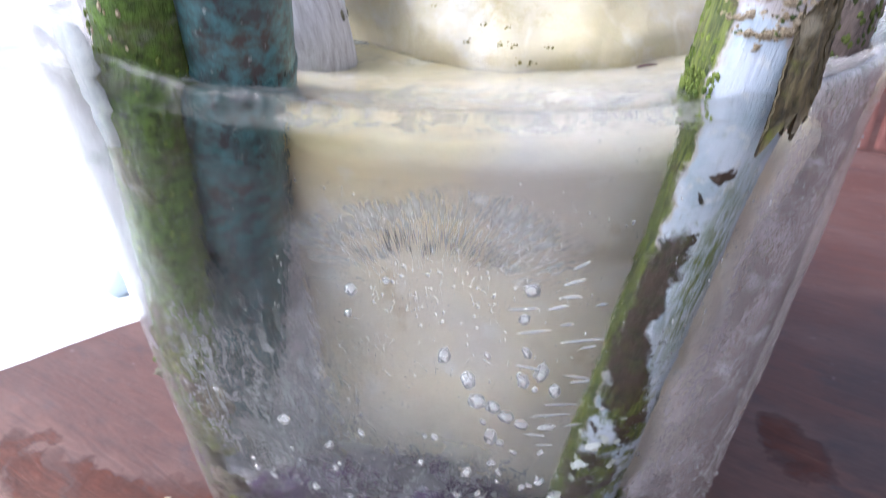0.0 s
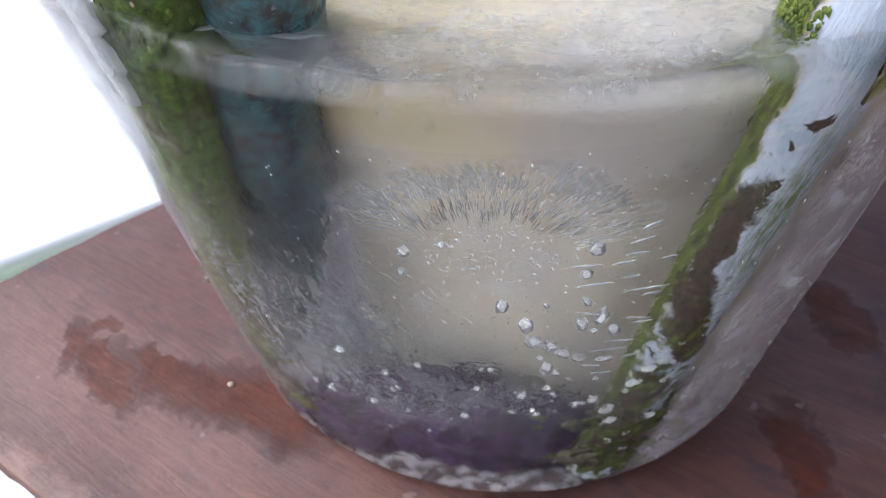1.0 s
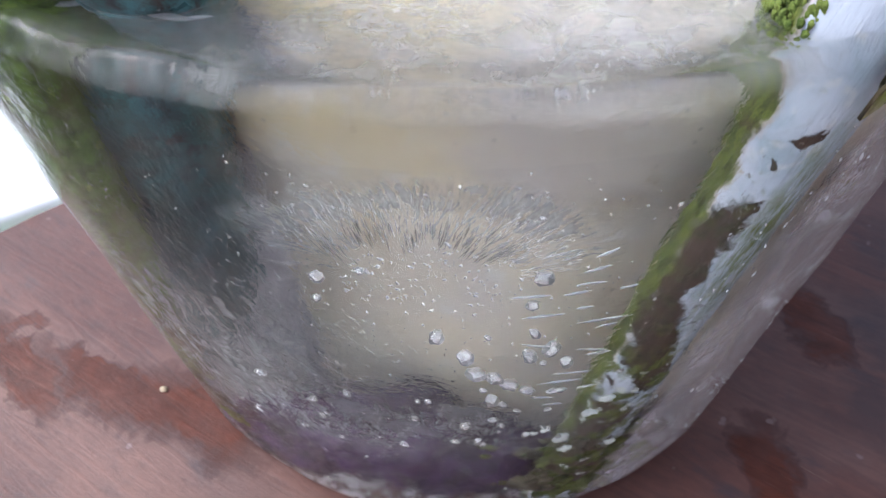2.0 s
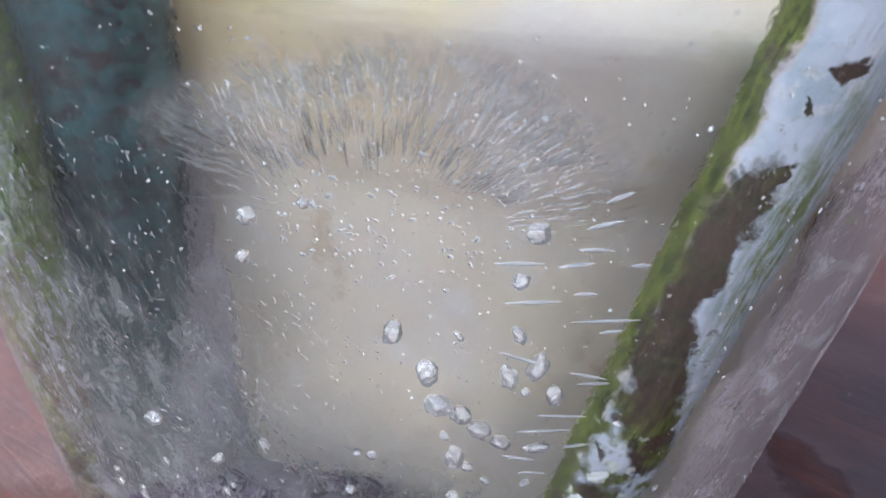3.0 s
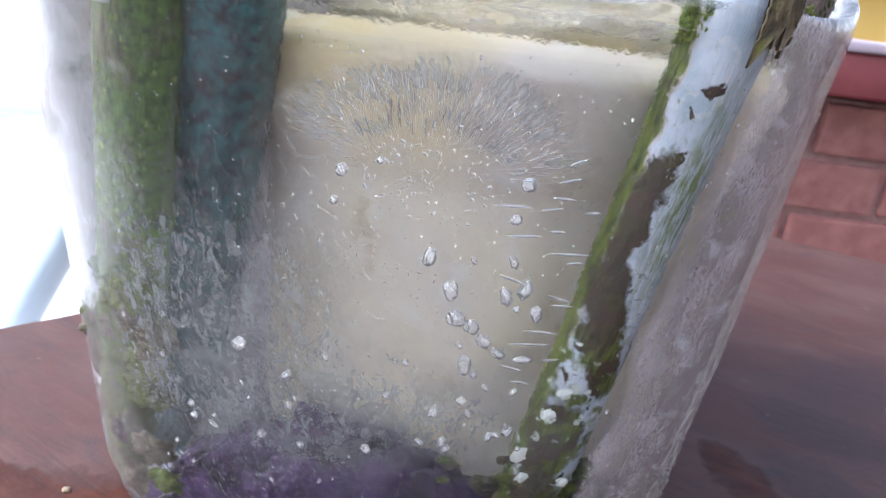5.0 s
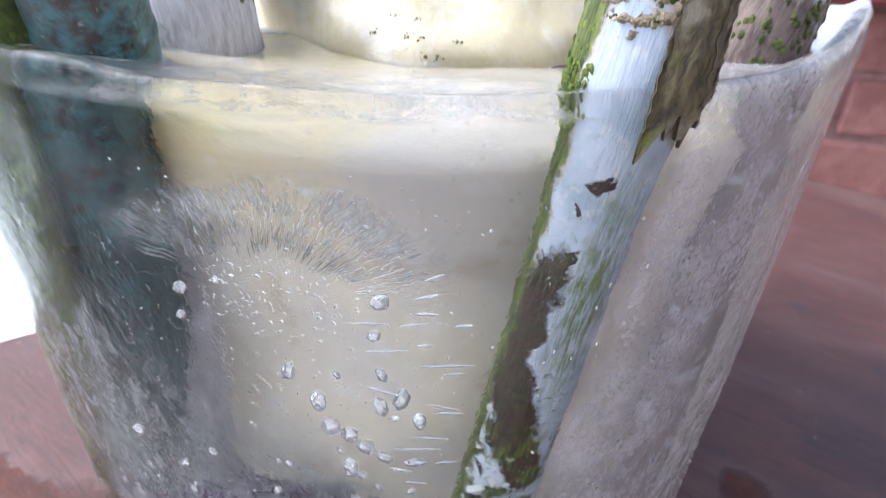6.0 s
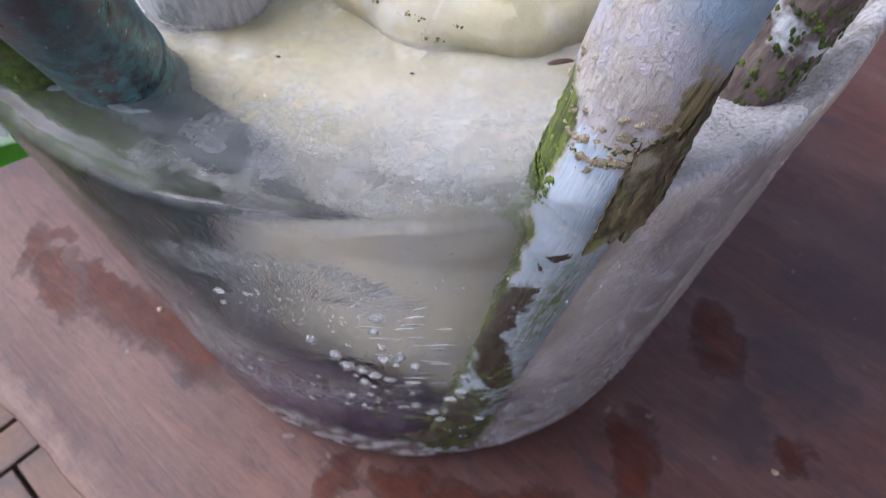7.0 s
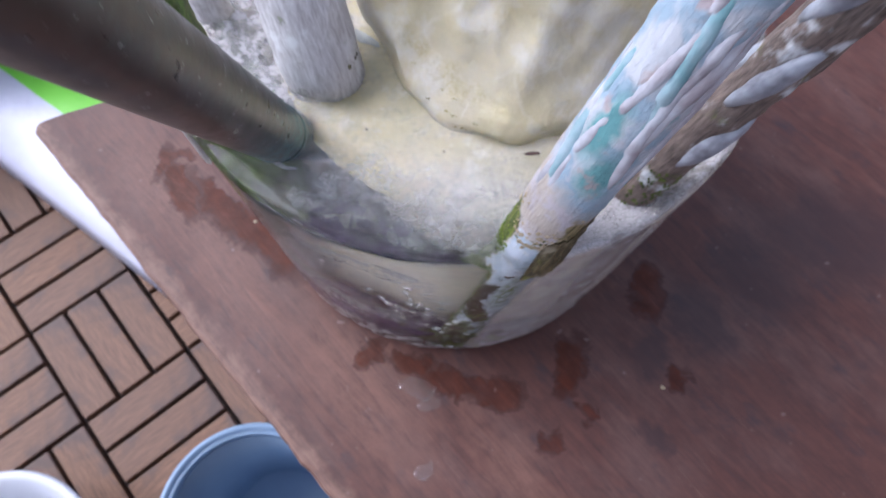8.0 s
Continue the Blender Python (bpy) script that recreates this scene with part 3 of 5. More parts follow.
def make_bark(name, dark, light, moss_low, moss_high, moss_colour, pale=(0.5, 0.48, 0.45), pale_amount=0.4):
    n = Nodes(name)
    uv = n.add("TexCoord").outputs["UV"]
    fibre = n.noise(n.add("Mapping", Vector=uv, Scale=(3.5, 0.8, 1)).outputs[0], 170, 6, 0.7, 0.3)
    c = n.mix(n.band(fibre, 0.35, 0.65), dark, light)
    c = n.mix(n.band(n.noise(uv, 90, 5, 0.6), 0.56, 0.66, 0, pale_amount), c, pale)
    m = n.band(n.noise(n.warp(uv, 200, 0.006), 60, 5, 0.65), moss_low, moss_high)
    shade = n.mix(n.band(n.noise(uv, 420, 4, 0.7), 0.35, 0.65), tuple(a * 0.35 for a in moss_colour), tuple(a * 1.45 for a in moss_colour))
    c = n.mix(m, c, shade)
    n.bump(fibre, 0.6, 0.0016)
    n.bump(n.noise(uv, 600, 4), 0.4, 0.0006)
    return n.done(c, 0.7)


def make_plain(name, a, b, scale, rough, bump=0.1, dist=0.001, **more):
    n = Nodes(name)
    o = n.coords("Object")
    f = n.noise(o, scale, 5, 0.6)
    n.bump(n.noise(o, scale * 6, 4), bump, dist)
    return n.done(n.mix(n.band(f, 0.35, 0.65), a, b), rough, **more)


M_TABLE = make_table_wood()
M_DECK = make_deck_wood()
M_ICE = make_ice()
M_CLOUD = make_cloud()
M_CRUSTICE = make_crust_ice()
M_BUBBLE = make_hollow()
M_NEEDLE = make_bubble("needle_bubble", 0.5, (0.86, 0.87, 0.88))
# dark copy of the needle material: shade put into the colour
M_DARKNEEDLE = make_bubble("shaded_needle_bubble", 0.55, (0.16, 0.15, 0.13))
M_QUARTZ = make_quartz()
M_CORE = make_core()
M_COPPER = make_copper()
M_PAINTED = make_painted_bark()
M_MOSSY = make_bark("mossy_bark", (0.05, 0.05, 0.02), (0.16, 0.15, 0.06), 0.34, 0.54, (0.085, 0.150, 0.018))
M_GREY = make_bark("grey_bark", (0.38, 0.35, 0.36), (0.66, 0.64, 0.66), 0.58, 0.68, (0.10, 0.13, 0.02), (0.72, 0.72, 0.74), 0.8)
M_BLOTCHED = make_bark("blotched_painted_bark", (0.065, 0.048, 0.040), (0.22, 0.165, 0.145), 0.60, 0.70, (0.12, 0.15, 0.02), (0.62, 0.64, 0.68), 0.9)
M_AMETHYST = make_plain("amethyst", (0.009, 0.005, 0.016), (0.078, 0.034, 0.122), 120, 0.3, 0.5, 0.002)
M_SHARD = make_plain("frosty_ice", (0.66, 0.72, 0.72), (0.86, 0.88, 0.88), 260, 0.15, 1.0, 0.0015, Alpha=0.5)
M_MOSS = make_plain("moss", (0.032, 0.052, 0.008), (0.13, 0.16, 0.028), 180, 0.85, 0.8, 0.002)
M_DIRT = make_plain("dark_debris", (0.05, 0.045, 0.03), (0.17, 0.15, 0.09), 120, 0.8, 0.6, 0.002)
M_CHIP = make_plain("white_chip", (0.62, 0.66, 0.62), (0.80, 0.82, 0.80), 150, 0.4)
M_SEED = make_plain("seed_husk", (0.03, 0.012, 0.01), (0.09, 0.04, 0.03), 300, 0.5)
M_TIMBERRED = make_plain("dark_red_paint", (0.17, 0.035, 0.04), (0.23, 0.055, 0.06), 14, 0.4, 0.1, 0.001)
M_PALE = make_plain("pale_worn_paint", (0.42, 0.36, 0.42), (0.55, 0.48, 0.54), 20, 0.4)
M_BLUE = make_plain("blue_grey_plastic", (0.16, 0.23, 0.34), (0.19, 0.27, 0.39), 8, 0.38, 0.05)
M_WHITE = make_plain("white_plastic", (0.44, 0.45, 0.50), (0.52, 0.52, 0.58), 6, 0.35, 0.05)
M_LEG = make_plain("pale_blue_plastic", (0.40, 0.47, 0.52), (0.48, 0.55, 0.60), 6, 0.4, 0.05)
M_BENCH = make_plain("white_bench_plastic", (0.78, 0.79, 0.81), (0.84, 0.85, 0.86), 6, 0.35, 0.05)
M_SACK = make_plain("white_sack_plastic", (0.52, 0.52, 0.64), (0.60, 0.60, 0.72), 9, 0.4, 0.4, 0.004)
M_GREEN = make_plain("green_print", (0.18, 0.55, 0.05), (0.22, 0.62, 0.07), 9, 0.4, 0.2, 0.004)
M_TERRACOTTA = make_plain("brown_glazed_clay", (0.16, 0.06, 0.04), (0.26, 0.10, 0.06), 16, 0.5)
M_SOIL = make_plain("black_soil", (0.02, 0.016, 0.014), (0.05, 0.04, 0.03), 60, 0.9, 0.8, 0.004)
M_MORTAR = make_plain("mortar", (0.26, 0.14, 0.13), (0.36, 0.22, 0.20), 60, 0.85, 0.5, 0.002)
M_YELLOW = make_plain("ochre_render", (0.62, 0.40, 0.10), (0.72, 0.48, 0.15), 3, 0.85, 0.3, 0.004)
M_COPING = make_plain("weathered_coping", (0.10, 0.13, 0.11), (0.2, 0.23, 0.2), 12, 0.8)
M_GROUND = make_plain("pale_paving", (0.45, 0.44, 0.42), (0.6, 0.59, 0.56), 2, 0.85, 0.2, 0.01)
# tones of the two unseen walls, set to steer the light
M_RENDER = make_plain("white_render", (0.76, 0.75, 0.73), (0.82, 0.81, 0.79), 4, 0.85, 0.3, 0.003)
M_EASTWALL = make_plain("grey_render", (0.26, 0.25, 0.25), (0.33, 0.32, 0.32), 4, 0.85, 0.3, 0.003)
M_UNDER = make_plain("dark_underlay", (0.03, 0.018, 0.014), (0.05, 0.034, 0.028), 40, 0.9)


def make_brick():
    n = Nodes("red_brick")
    pick = n.add("ObjectInfo").outputs["Random"]
    o = n.coords("Object")
    c = n.mix(n.band(n.noise(o, 35, 5), 0.35, 0.65), (0.27, 0.115, 0.10), (0.40, 0.19, 0.165))
    c = n.mix(n.band(pick, 0, 1, 0, 0.6), c, (0.36, 0.15, 0.14))
    n.bump(n.noise(o, 130, 5), 0.5, 0.003)
    return n.done(c, 0.85)


M_BRICK = make_brick()


# emission stands in for the blown-out brightness of the distance
def make_glow():
    n = Nodes("glowing_distance")
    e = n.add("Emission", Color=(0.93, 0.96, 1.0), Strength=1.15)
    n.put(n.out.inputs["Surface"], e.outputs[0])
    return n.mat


# ---- setting ----
bm = bmesh.new()
bmesh.ops.create_grid(bm, x_segments=4, y_segments=4, size=60)
bmesh.ops.translate(bm, vec=(0, 0, -3.4), verts=bm.verts)
tagged(part("ground", bm, M_GROUND), "pale paved ground far below the terrace", "ground", kind="structure")

# curved sheet that glows by itself, added as the bright distance
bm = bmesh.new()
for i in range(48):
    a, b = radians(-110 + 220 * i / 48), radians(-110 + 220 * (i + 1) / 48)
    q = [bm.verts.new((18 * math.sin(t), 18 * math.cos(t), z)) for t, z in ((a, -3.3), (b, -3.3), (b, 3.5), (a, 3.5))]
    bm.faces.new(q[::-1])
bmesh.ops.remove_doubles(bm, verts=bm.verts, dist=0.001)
tagged(part("backdrop", bm, make_glow()), "glowing white sheet standing in for the bright overcast distance", "backdrop", kind="structure")

# ochre house wall seen over the parapet
bm = bmesh.new()
block(bm, (3.2, 0.3, 3.74), (2.6, 3.25, -1.53))
house = tagged(part("garden_wall", bm, M_YELLOW, smooth=False), "ochre rendered wall beyond the terrace parapet", "wall", kind="structure")
bm = bmesh.new()
block(bm, (3.3, 0.42, 0.05), (2.6, 3.25, 0.365), bevel=0.012)
under(part("coping", bm, M_COPING, None, "grey-green weathered coping"), house)

# deck base
DECK = -0.5235
bm = bmesh.new()
block(bm, (3.4, 3.0, 0.2), (0.1, -0.45, DECK - 0.118))
deck = tagged(part("floor", bm, M_UNDER, smooth=False), "terrace floor of basket-weave hardwood deck tiles", "floor", kind="structure")

# brick parapet with an overhanging red-painted board
parapet = tagged(thing("wall_north", (0.6, 1.01, DECK), "red brick parapet under a dark red painted board", "wall", kind="structure"))
bm = bmesh.new()
block(bm, (2.0, 0.20, 0.086 - DECK), (0.8, 1.064, (DECK + 0.086) / 2))
under(part("mortar_core", bm, M_MORTAR, smooth=False), parapet)
bm = bmesh.new()
block(bm, (2.04, 0.30, 0.052), (0.8, 1.05, 0.119), bevel=0.005)
under(part("sill_board", bm, M_TIMBERRED, None, "dark red painted sill board"), parapet)
bm = bmesh.new()
block(bm, (2.04, 0.31, 0.014), (0.8, 1.05, 0.1525), bevel=0.004)
under(part("sill_cap", bm, M_PALE, None, "pale worn top edge"), parapet)

# unseen walls, added to cut light from the right and bounce it from behind
bm = bmesh.new()
block(bm, (0.2, 3.2, 2.7), (1.9, -0.35, DECK + 1.35))
tagged(part("wall_east", bm, M_EASTWALL, smooth=False), "unseen grey wall added to keep light off the right side", "wall", kind="structure")
bm = bmesh.new()
block(bm, (3.0, 0.2, 2.7), (0.3, -2.06, DECK + 1.35))
tagged(part("wall_south", bm, M_RENDER, smooth=False), "unseen white wall added to bounce light onto the front", "wall", kind="structure")

# ---- wooden table ----
E1 = Vector((0.909, -0.417, 0))
E2 = Vector((0.696, 0.718, 0))
CORNER = Vector((-0.260, 0.232, 0))
table = thing("wooden_table", (0.1, 0.3, DECK), "red-brown stained wooden table with worn edges and wet stains", "table")
bm = bmesh.new()
OUT = [CORNER, CORNER + E1 * 1.0, CORNER + E1 * 1.0 + Vector((0.42, 0.43, 0)), CORNER + E2 * 0.60]
outline = []
for i, p in enumerate(OUT):
    a, b = OUT[i - 1], OUT[(i + 1) % 4]
    da, db = (a - p).normalized(), (b - p).normalized()
    for k in range(7):
        s = k / 6
        q = p + da * 0.012 * (1 - s) ** 2 + db * 0.012 * s ** 2
        outline.append(q)
dense = []
for i, p in enumerate(outline):
    q = outline[(i + 1) % len(outline)]
    m = max(1, int((q - p).length / 0.006))
    for k in range(m):
        r = p.lerp(q, k / m)
        out = (r - Vector((0.2, 0.3, 0))).normalized()
        dense.append(r + out * 0.0016 * (noise.noise(r * 60) + 0.6 * noise.noise(r * 180)))
levels = [(-0.028, 0.0), (-0.004, 0.0), (-0.0012, -0.0012), (0.0, -0.004)]
rows = []
mid = Vector((0.2, 0.3, 0))
for z, inward in levels:
    rows.append([bm.verts.new((r + (r - mid).normalized() * inward) + Vector((0, 0, z))) for r in dense])
for a, b in zip(rows, rows[1:]):
    for i in range(len(a)):
        j = (i + 1) % len(a)
        bm.faces.new((a[i], a[j], b[j], b[i]))
bm.faces.new(rows[-1])
bm.faces.new(rows[0][::-1])
under(part("tabletop", bm, M_TABLE, smooth=False), table)
LEGS = (CORNER + E1 * 0.16 + E2 * 0.2, CORNER + E1 * 0.86 + E2 * 0.14, CORNER + E1 * 0.98 + Vector((0.2, 0.3, 0)), CORNER + E2 * 0.44 + E1 * 0.08)
for p in LEGS:
    bm = bmesh.new()
    block(bm, (0.05, 0.05, -DECK - 0.027), (p.x, p.y, (DECK - 0.027) / 2), -25.8, 0.004)
    under(part("leg", bm, M_TABLE), table)

# ---- block of ice ----
ice = thing("ice_block", (0, 0.3, 0), "bucket-shaped block of clear and cloudy melting ice", "ice block")


def lip(t):
    """Height of the rim over the flat top, by its turn in degrees."""
    h = 0.0008 * noise.noise(Vector((t * 0.05, 1.7, 0))) + 0.0002 * noise.noise(Vector((t * 0.13, 5.2, 0)))
    h += 0.004 * math.exp(-((t + 27) / 9) ** 2) + 0.0015 * math.exp(-((t + 12) / 5) ** 2) + 0.007 * math.exp(-((t - 72) / 13) ** 2) + 0.004 * math.exp(-((t + 50) / 14) ** 2)
    return h


bm = bmesh.new()
AROUND = 220
profile = [(0.0, 0.0), (0.5, 0.0), (0.9, 0.0), (0.965, 0.0006), (0.988, 0.003)]
rings = []
for f, z in profile:
    rings.append((R_BASE * f, z, 0))
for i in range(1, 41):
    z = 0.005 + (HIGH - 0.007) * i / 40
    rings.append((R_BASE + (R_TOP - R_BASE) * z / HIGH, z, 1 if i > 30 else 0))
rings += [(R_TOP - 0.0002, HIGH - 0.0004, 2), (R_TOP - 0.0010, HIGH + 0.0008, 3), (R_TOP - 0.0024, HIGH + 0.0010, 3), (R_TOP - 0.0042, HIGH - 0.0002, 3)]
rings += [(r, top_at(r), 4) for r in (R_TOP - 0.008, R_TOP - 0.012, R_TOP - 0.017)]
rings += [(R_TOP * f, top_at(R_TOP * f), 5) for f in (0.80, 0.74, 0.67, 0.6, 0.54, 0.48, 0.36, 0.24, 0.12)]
grid = []
for r, z, kind in rings[1:]:
    row = []
    for k in range(AROUND):
        t = 360 * k / AROUND - 180
        rr, zz = r, z
        p = Vector((math.sin(radians(t)), -math.cos(radians(t)), 0)) * 0.11
        if kind < 3 and z > 0.004:
            rr += 0.0005 * noise.noise(Vector((p.x * 90, p.y * 90, z * 40))) + 0.0009 * noise.noise(Vector((p.x * 28, p.y * 28, z * 16)))
        if kind >= 2:
            zz += lip(t) * {2: 0.8, 3: 1.0, 4: 0.45, 5: 0.0}[kind]
        if kind >= 4:
            q = p.normalized() * r
            zz += 0.0010 * noise.noise(q * 60) + 0.0004 * noise.noise(q * 210)
        row.append(bm.verts.new((rr * math.sin(radians(t)), AXIS.y - rr * math.cos(radians(t)), zz)))
    grid.append(row)
for a, b in zip(grid, grid[1:]):
    for k in range(AROUND):
        j = (k + 1) % AROUND
        bm.faces.new((a[k], a[j], b[j], b[k]))
low, high = bm.verts.new((0, 0.3, 0)), bm.verts.new((0, 0.3, top_at(0)))
for k in range(AROUND):
    j = (k + 1) % AROUND
    bm.faces.new((low, grid[0][j], grid[0][k]))
    bm.faces.new((high, grid[-1][k], grid[-1][j]))
bmesh.ops.translate(bm, vec=(0, 0, 0.0005), verts=bm.verts)
under(part("ice_body", bm, M_ICE), ice)

# milky veil inside the front
bm = bmesh.new()
uv = bm.loops.layers.uv.new("UVMap")
NT, NZ = 60, 40
rows = []
for i in range(NZ + 1):
    z = 0.006 + 0.146 * i / NZ
    row = []
    for k in range(NT + 1):
        t = -62 + 100 * k / NT
        inset = 0.0035 + 0.0012 * noise.noise(Vector((t * 0.12, z * 60, 3)))
        row.append((bm.verts.new(inner_at(t, z, inset)), radians(t) * 0.105, z))
    rows.append(row)
for a, b in zip(rows, rows[1:]):
    for k in range(NT):
        f = bm.faces.new((a[k][0], a[k + 1][0], b[k + 1][0], b[k][0]))
        for loop, q in zip(f.loops, (a[k], a[k + 1], b[k + 1], b[k])):
            loop[uv].uv = q[1:]
under(part("milky_veil", bm, M_CLOUD, None, "cloudy white ice"), ice)


# milky layer just under the top
bm = bmesh.new()
uv = bm.loops.layers.uv.new("UVMap")
rows = []
for i in range(13):
    r = 0.050 + 0.0672 * i / 12
    row = []
    for k in range(120):
        a = 2 * math.pi * k / 120
        p = Vector((r * math.sin(a), AXIS.y - r * math.cos(a), 0))
        p.z = top_at(r) - 0.0022 - 0.0010 * noise.noise(p * 70)
        row.append(bm.verts.new(p))
    rows.append(row)
for a, b in zip(rows, rows[1:]):
    for k in range(120):
        j = (k + 1) % 120
        f = bm.faces.new((a[k], b[k], b[j], a[j]))
        for loop in f.loops:
            loop[uv].uv = loop.vert.co.xy
under(part("milky_layer", bm, M_CRUSTICE, None, "cloudy white ice"), ice)


# ---- bubbles and needles frozen near the front of the ice ----
def spindle(rings=5, around=6):
    bm = bmesh.new()
    prev = None
    for i in range(rings):
        s = (i + 1) / (rings + 1)
        r = math.sin(math.pi * s) ** 0.8
        ring = [bm.verts.new((r * math.cos(2 * math.pi * k / around), r * math.sin(2 * math.pi * k / around), s - 0.5)) for k in range(around)]
        if prev:
            for k in range(around):
                bm.faces.new((prev[k], prev[(k + 1) % around], ring[(k + 1) % around], ring[k]))
        else:
            tip = bm.verts.new((0, 0, -0.5))
            for k in range(around):
                bm.faces.new((tip, ring[(k + 1) % around], ring[k]))
        prev = ring
    tip = bm.verts.new((0, 0, 0.5))
    for k in range(around):
        bm.faces.new((prev[k], prev[(k + 1) % around], tip))
    me = bpy.data.meshes.new("spindle")
    bm.to_mesh(me)
    bm.free()
    for p in me.polygons:
        p.use_smooth = True
    return me


def swarm(name, items, material, label):
    """Many small spindles joined: (turn, z, inset, angle, length, thickness)."""
    base = spindle(3, 5)
    vs = [v.co.copy() for v in base.vertices]
    fs = [tuple(p.vertices) for p in base.polygons]
    verts, faces = [], []
    for turn, z, inset, angle, length, thick in items:
        m = Matrix.Translation(inner_at(turn, z, inset)) @ pose(0, 0, 0, 0, 0, turn) @ pose(0, 0, 0, 0, 90 - angle, 0) @ Matrix.Diagonal((thick, thick, length, 1))
        n0 = len(verts)
        verts += [tuple(m @ v) for v in vs]
        faces += [tuple(i + n0 for i in f) for f in fs]
    me = bpy.data.meshes.new(name)
    me.from_pydata(verts, [], faces)
    me.materials.append(material)
    for p in me.polygons:
        p.use_smooth = True
    ob = under(new(name, me), ice)
    return tagged(ob, label, kind="stuff")


rnd = random.Random(11)
FAN_T, FAN_Z = 4.2, 0.1270
DEG = 1 / (0.112 * math.pi / 180)      # degrees of turn in a metre along the front


def radial(count, angles, reach, lengths, thick):
    """Needles standing on an arch, upright on its flat side and lying at its other end."""
    items = []
    for _ in range(count):
        a = rnd.uniform(*angles)
        r = rnd.uniform(*reach)
        wide = 0.024 if a < 90 else 0.0265
        lean = a if a < 90 else 90 + (a - 90) * 0.5
        items.append((FAN_T + r * wide * math.cos(radians(a)) * DEG, FAN_Z + r * 0.0212 * math.sin(radians(a)), rnd.uniform(0.001, 0.003), lean + rnd.gauss(0, 4), rnd.uniform(*lengths), thick * rnd.uniform(0.6, 1.3)))
    return items


sparks = []
for _ in range(240):
    a, r = rnd.uniform(0, 2 * math.pi), 0.013 * math.sqrt(rnd.random())
    q = abs(rnd.gauss(0, 0.00010)) + 0.00005
    sparks.append((FAN_T + r * 1.2 * math.cos(a) * DEG, FAN_Z + 0.001 + r * 0.8 * math.sin(a), rnd.uniform(0.001, 0.0025), rnd.uniform(0, 180), q * rnd.uniform(2, 5), q))
swarm("sparkle_bubbles", sparks, M_NEEDLE, "glinting tiny bubbles inside the needle fan")
swarm("needle_fan", radial(260, (2, 152), (0.58, 1.0), (0.0010, 0.0036), 0.00008), M_NEEDLE, "fan of fine white needle bubbles")
# dark needles stand in for the shade between the white ones
swarm("needle_shadow", radial(130, (35, 150), (0.46, 0.74), (0.0024, 0.0052), 0.00010), M_DARKNEEDLE, "dark needles painted in as shade between the needle bubbles")
items = []
for _ in range(2000):
    t, z = rnd.uniform(-38, 24), rnd.uniform(0.03, 0.152)
    d = math.hypot((t - FAN_T) / DEG, z - FAN_Z)
    if rnd.random() < math.exp(-(d / 0.035) ** 2) + 0.35:
        s = abs(rnd.gauss(0, 0.00010)) + 0.00005
        items.append((t, z, rnd.uniform(0.0008, 0.003), rnd.uniform(0, 180), s * rnd.uniform(2, 3.4), s))
swarm("fine_bubbles", items, M_BUBBLE, "scatter of tiny air bubbles")
items = []
for _ in range(320):
    t = rnd.gauss(-19, 8)
    z = 0.135 - abs(rnd.gauss(0, 0.045))
    items.append((t, max(z, 0.02), rnd.uniform(0.0008, 0.003), rnd.gauss(118, 30), rnd.uniform(0.0005, 0.0018), 0.00007 * rnd.uniform(0.5, 1.4)))
swarm("slanting_needles", items, M_NEEDLE, "slanting white needle bubbles")
items = []
for _ in range(100):
    side = rnd.random() < 0.6
    t = rnd.uniform(28, 62) if side else rnd.uniform(-45, 20)
    z = rnd.uniform(0.004, 0.085) if side else rnd.uniform(0.004, 0.075)
    s = rnd.uniform(0.0002, 0.0007)
    items.append((t, z, rnd.uniform(0.0008, 0.0025), rnd.uniform(30, 150), s * rnd.uniform(2, 4), s))
swarm("bubble_scatter", items, M_BUBBLE, "frosty bubbles low in the ice")

items = []
for _ in range(1300):
    t, z = rnd.uniform(27, 78), rnd.uniform(0.004, 0.152)
    q = abs(rnd.gauss(0, 0.00009)) + 0.00005
    items.append((t, z, rnd.uniform(-0.0001, 0.0006), rnd.gauss(80, 25), q * rnd.uniform(2, 7), q))
swarm("flank_glint", items, M_NEEDLE, "frosty glinting specks in the flank")
# pale and dark spindles paint in the highlights and shade of crinkled ice
for name, material, label, count in (("pale_crinkle", M_NEEDLE, "pale spindles painted in as highlights of the crinkled ice", 650), ("dark_crinkle", M_DARKNEEDLE, "dark spindles painted in as shade of the crinkled ice", 1000)):
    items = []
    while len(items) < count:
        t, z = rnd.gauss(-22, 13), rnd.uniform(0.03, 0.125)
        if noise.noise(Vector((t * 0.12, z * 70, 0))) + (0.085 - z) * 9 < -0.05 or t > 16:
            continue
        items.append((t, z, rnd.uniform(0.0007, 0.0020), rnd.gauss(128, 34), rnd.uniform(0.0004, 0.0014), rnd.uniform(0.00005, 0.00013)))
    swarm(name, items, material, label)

def hollow(seed):
    bm = rock((1, 1, 0.5), (0, 0, 0), seed, 4, 0.7, 2, 0, 0.008)
    me = bpy.data.meshes.new("bubble")
    bm.to_mesh(me)
    bm.free()
    me.materials.append(M_BUBBLE)
    for p in me.polygons:
        p.use_smooth = True
    return me


BUBBLES = [hollow(k) for k in (201, 207, 213, 219)]
STREAK = spindle(7, 10)
STREAK.materials.append(M_NEEDLE)


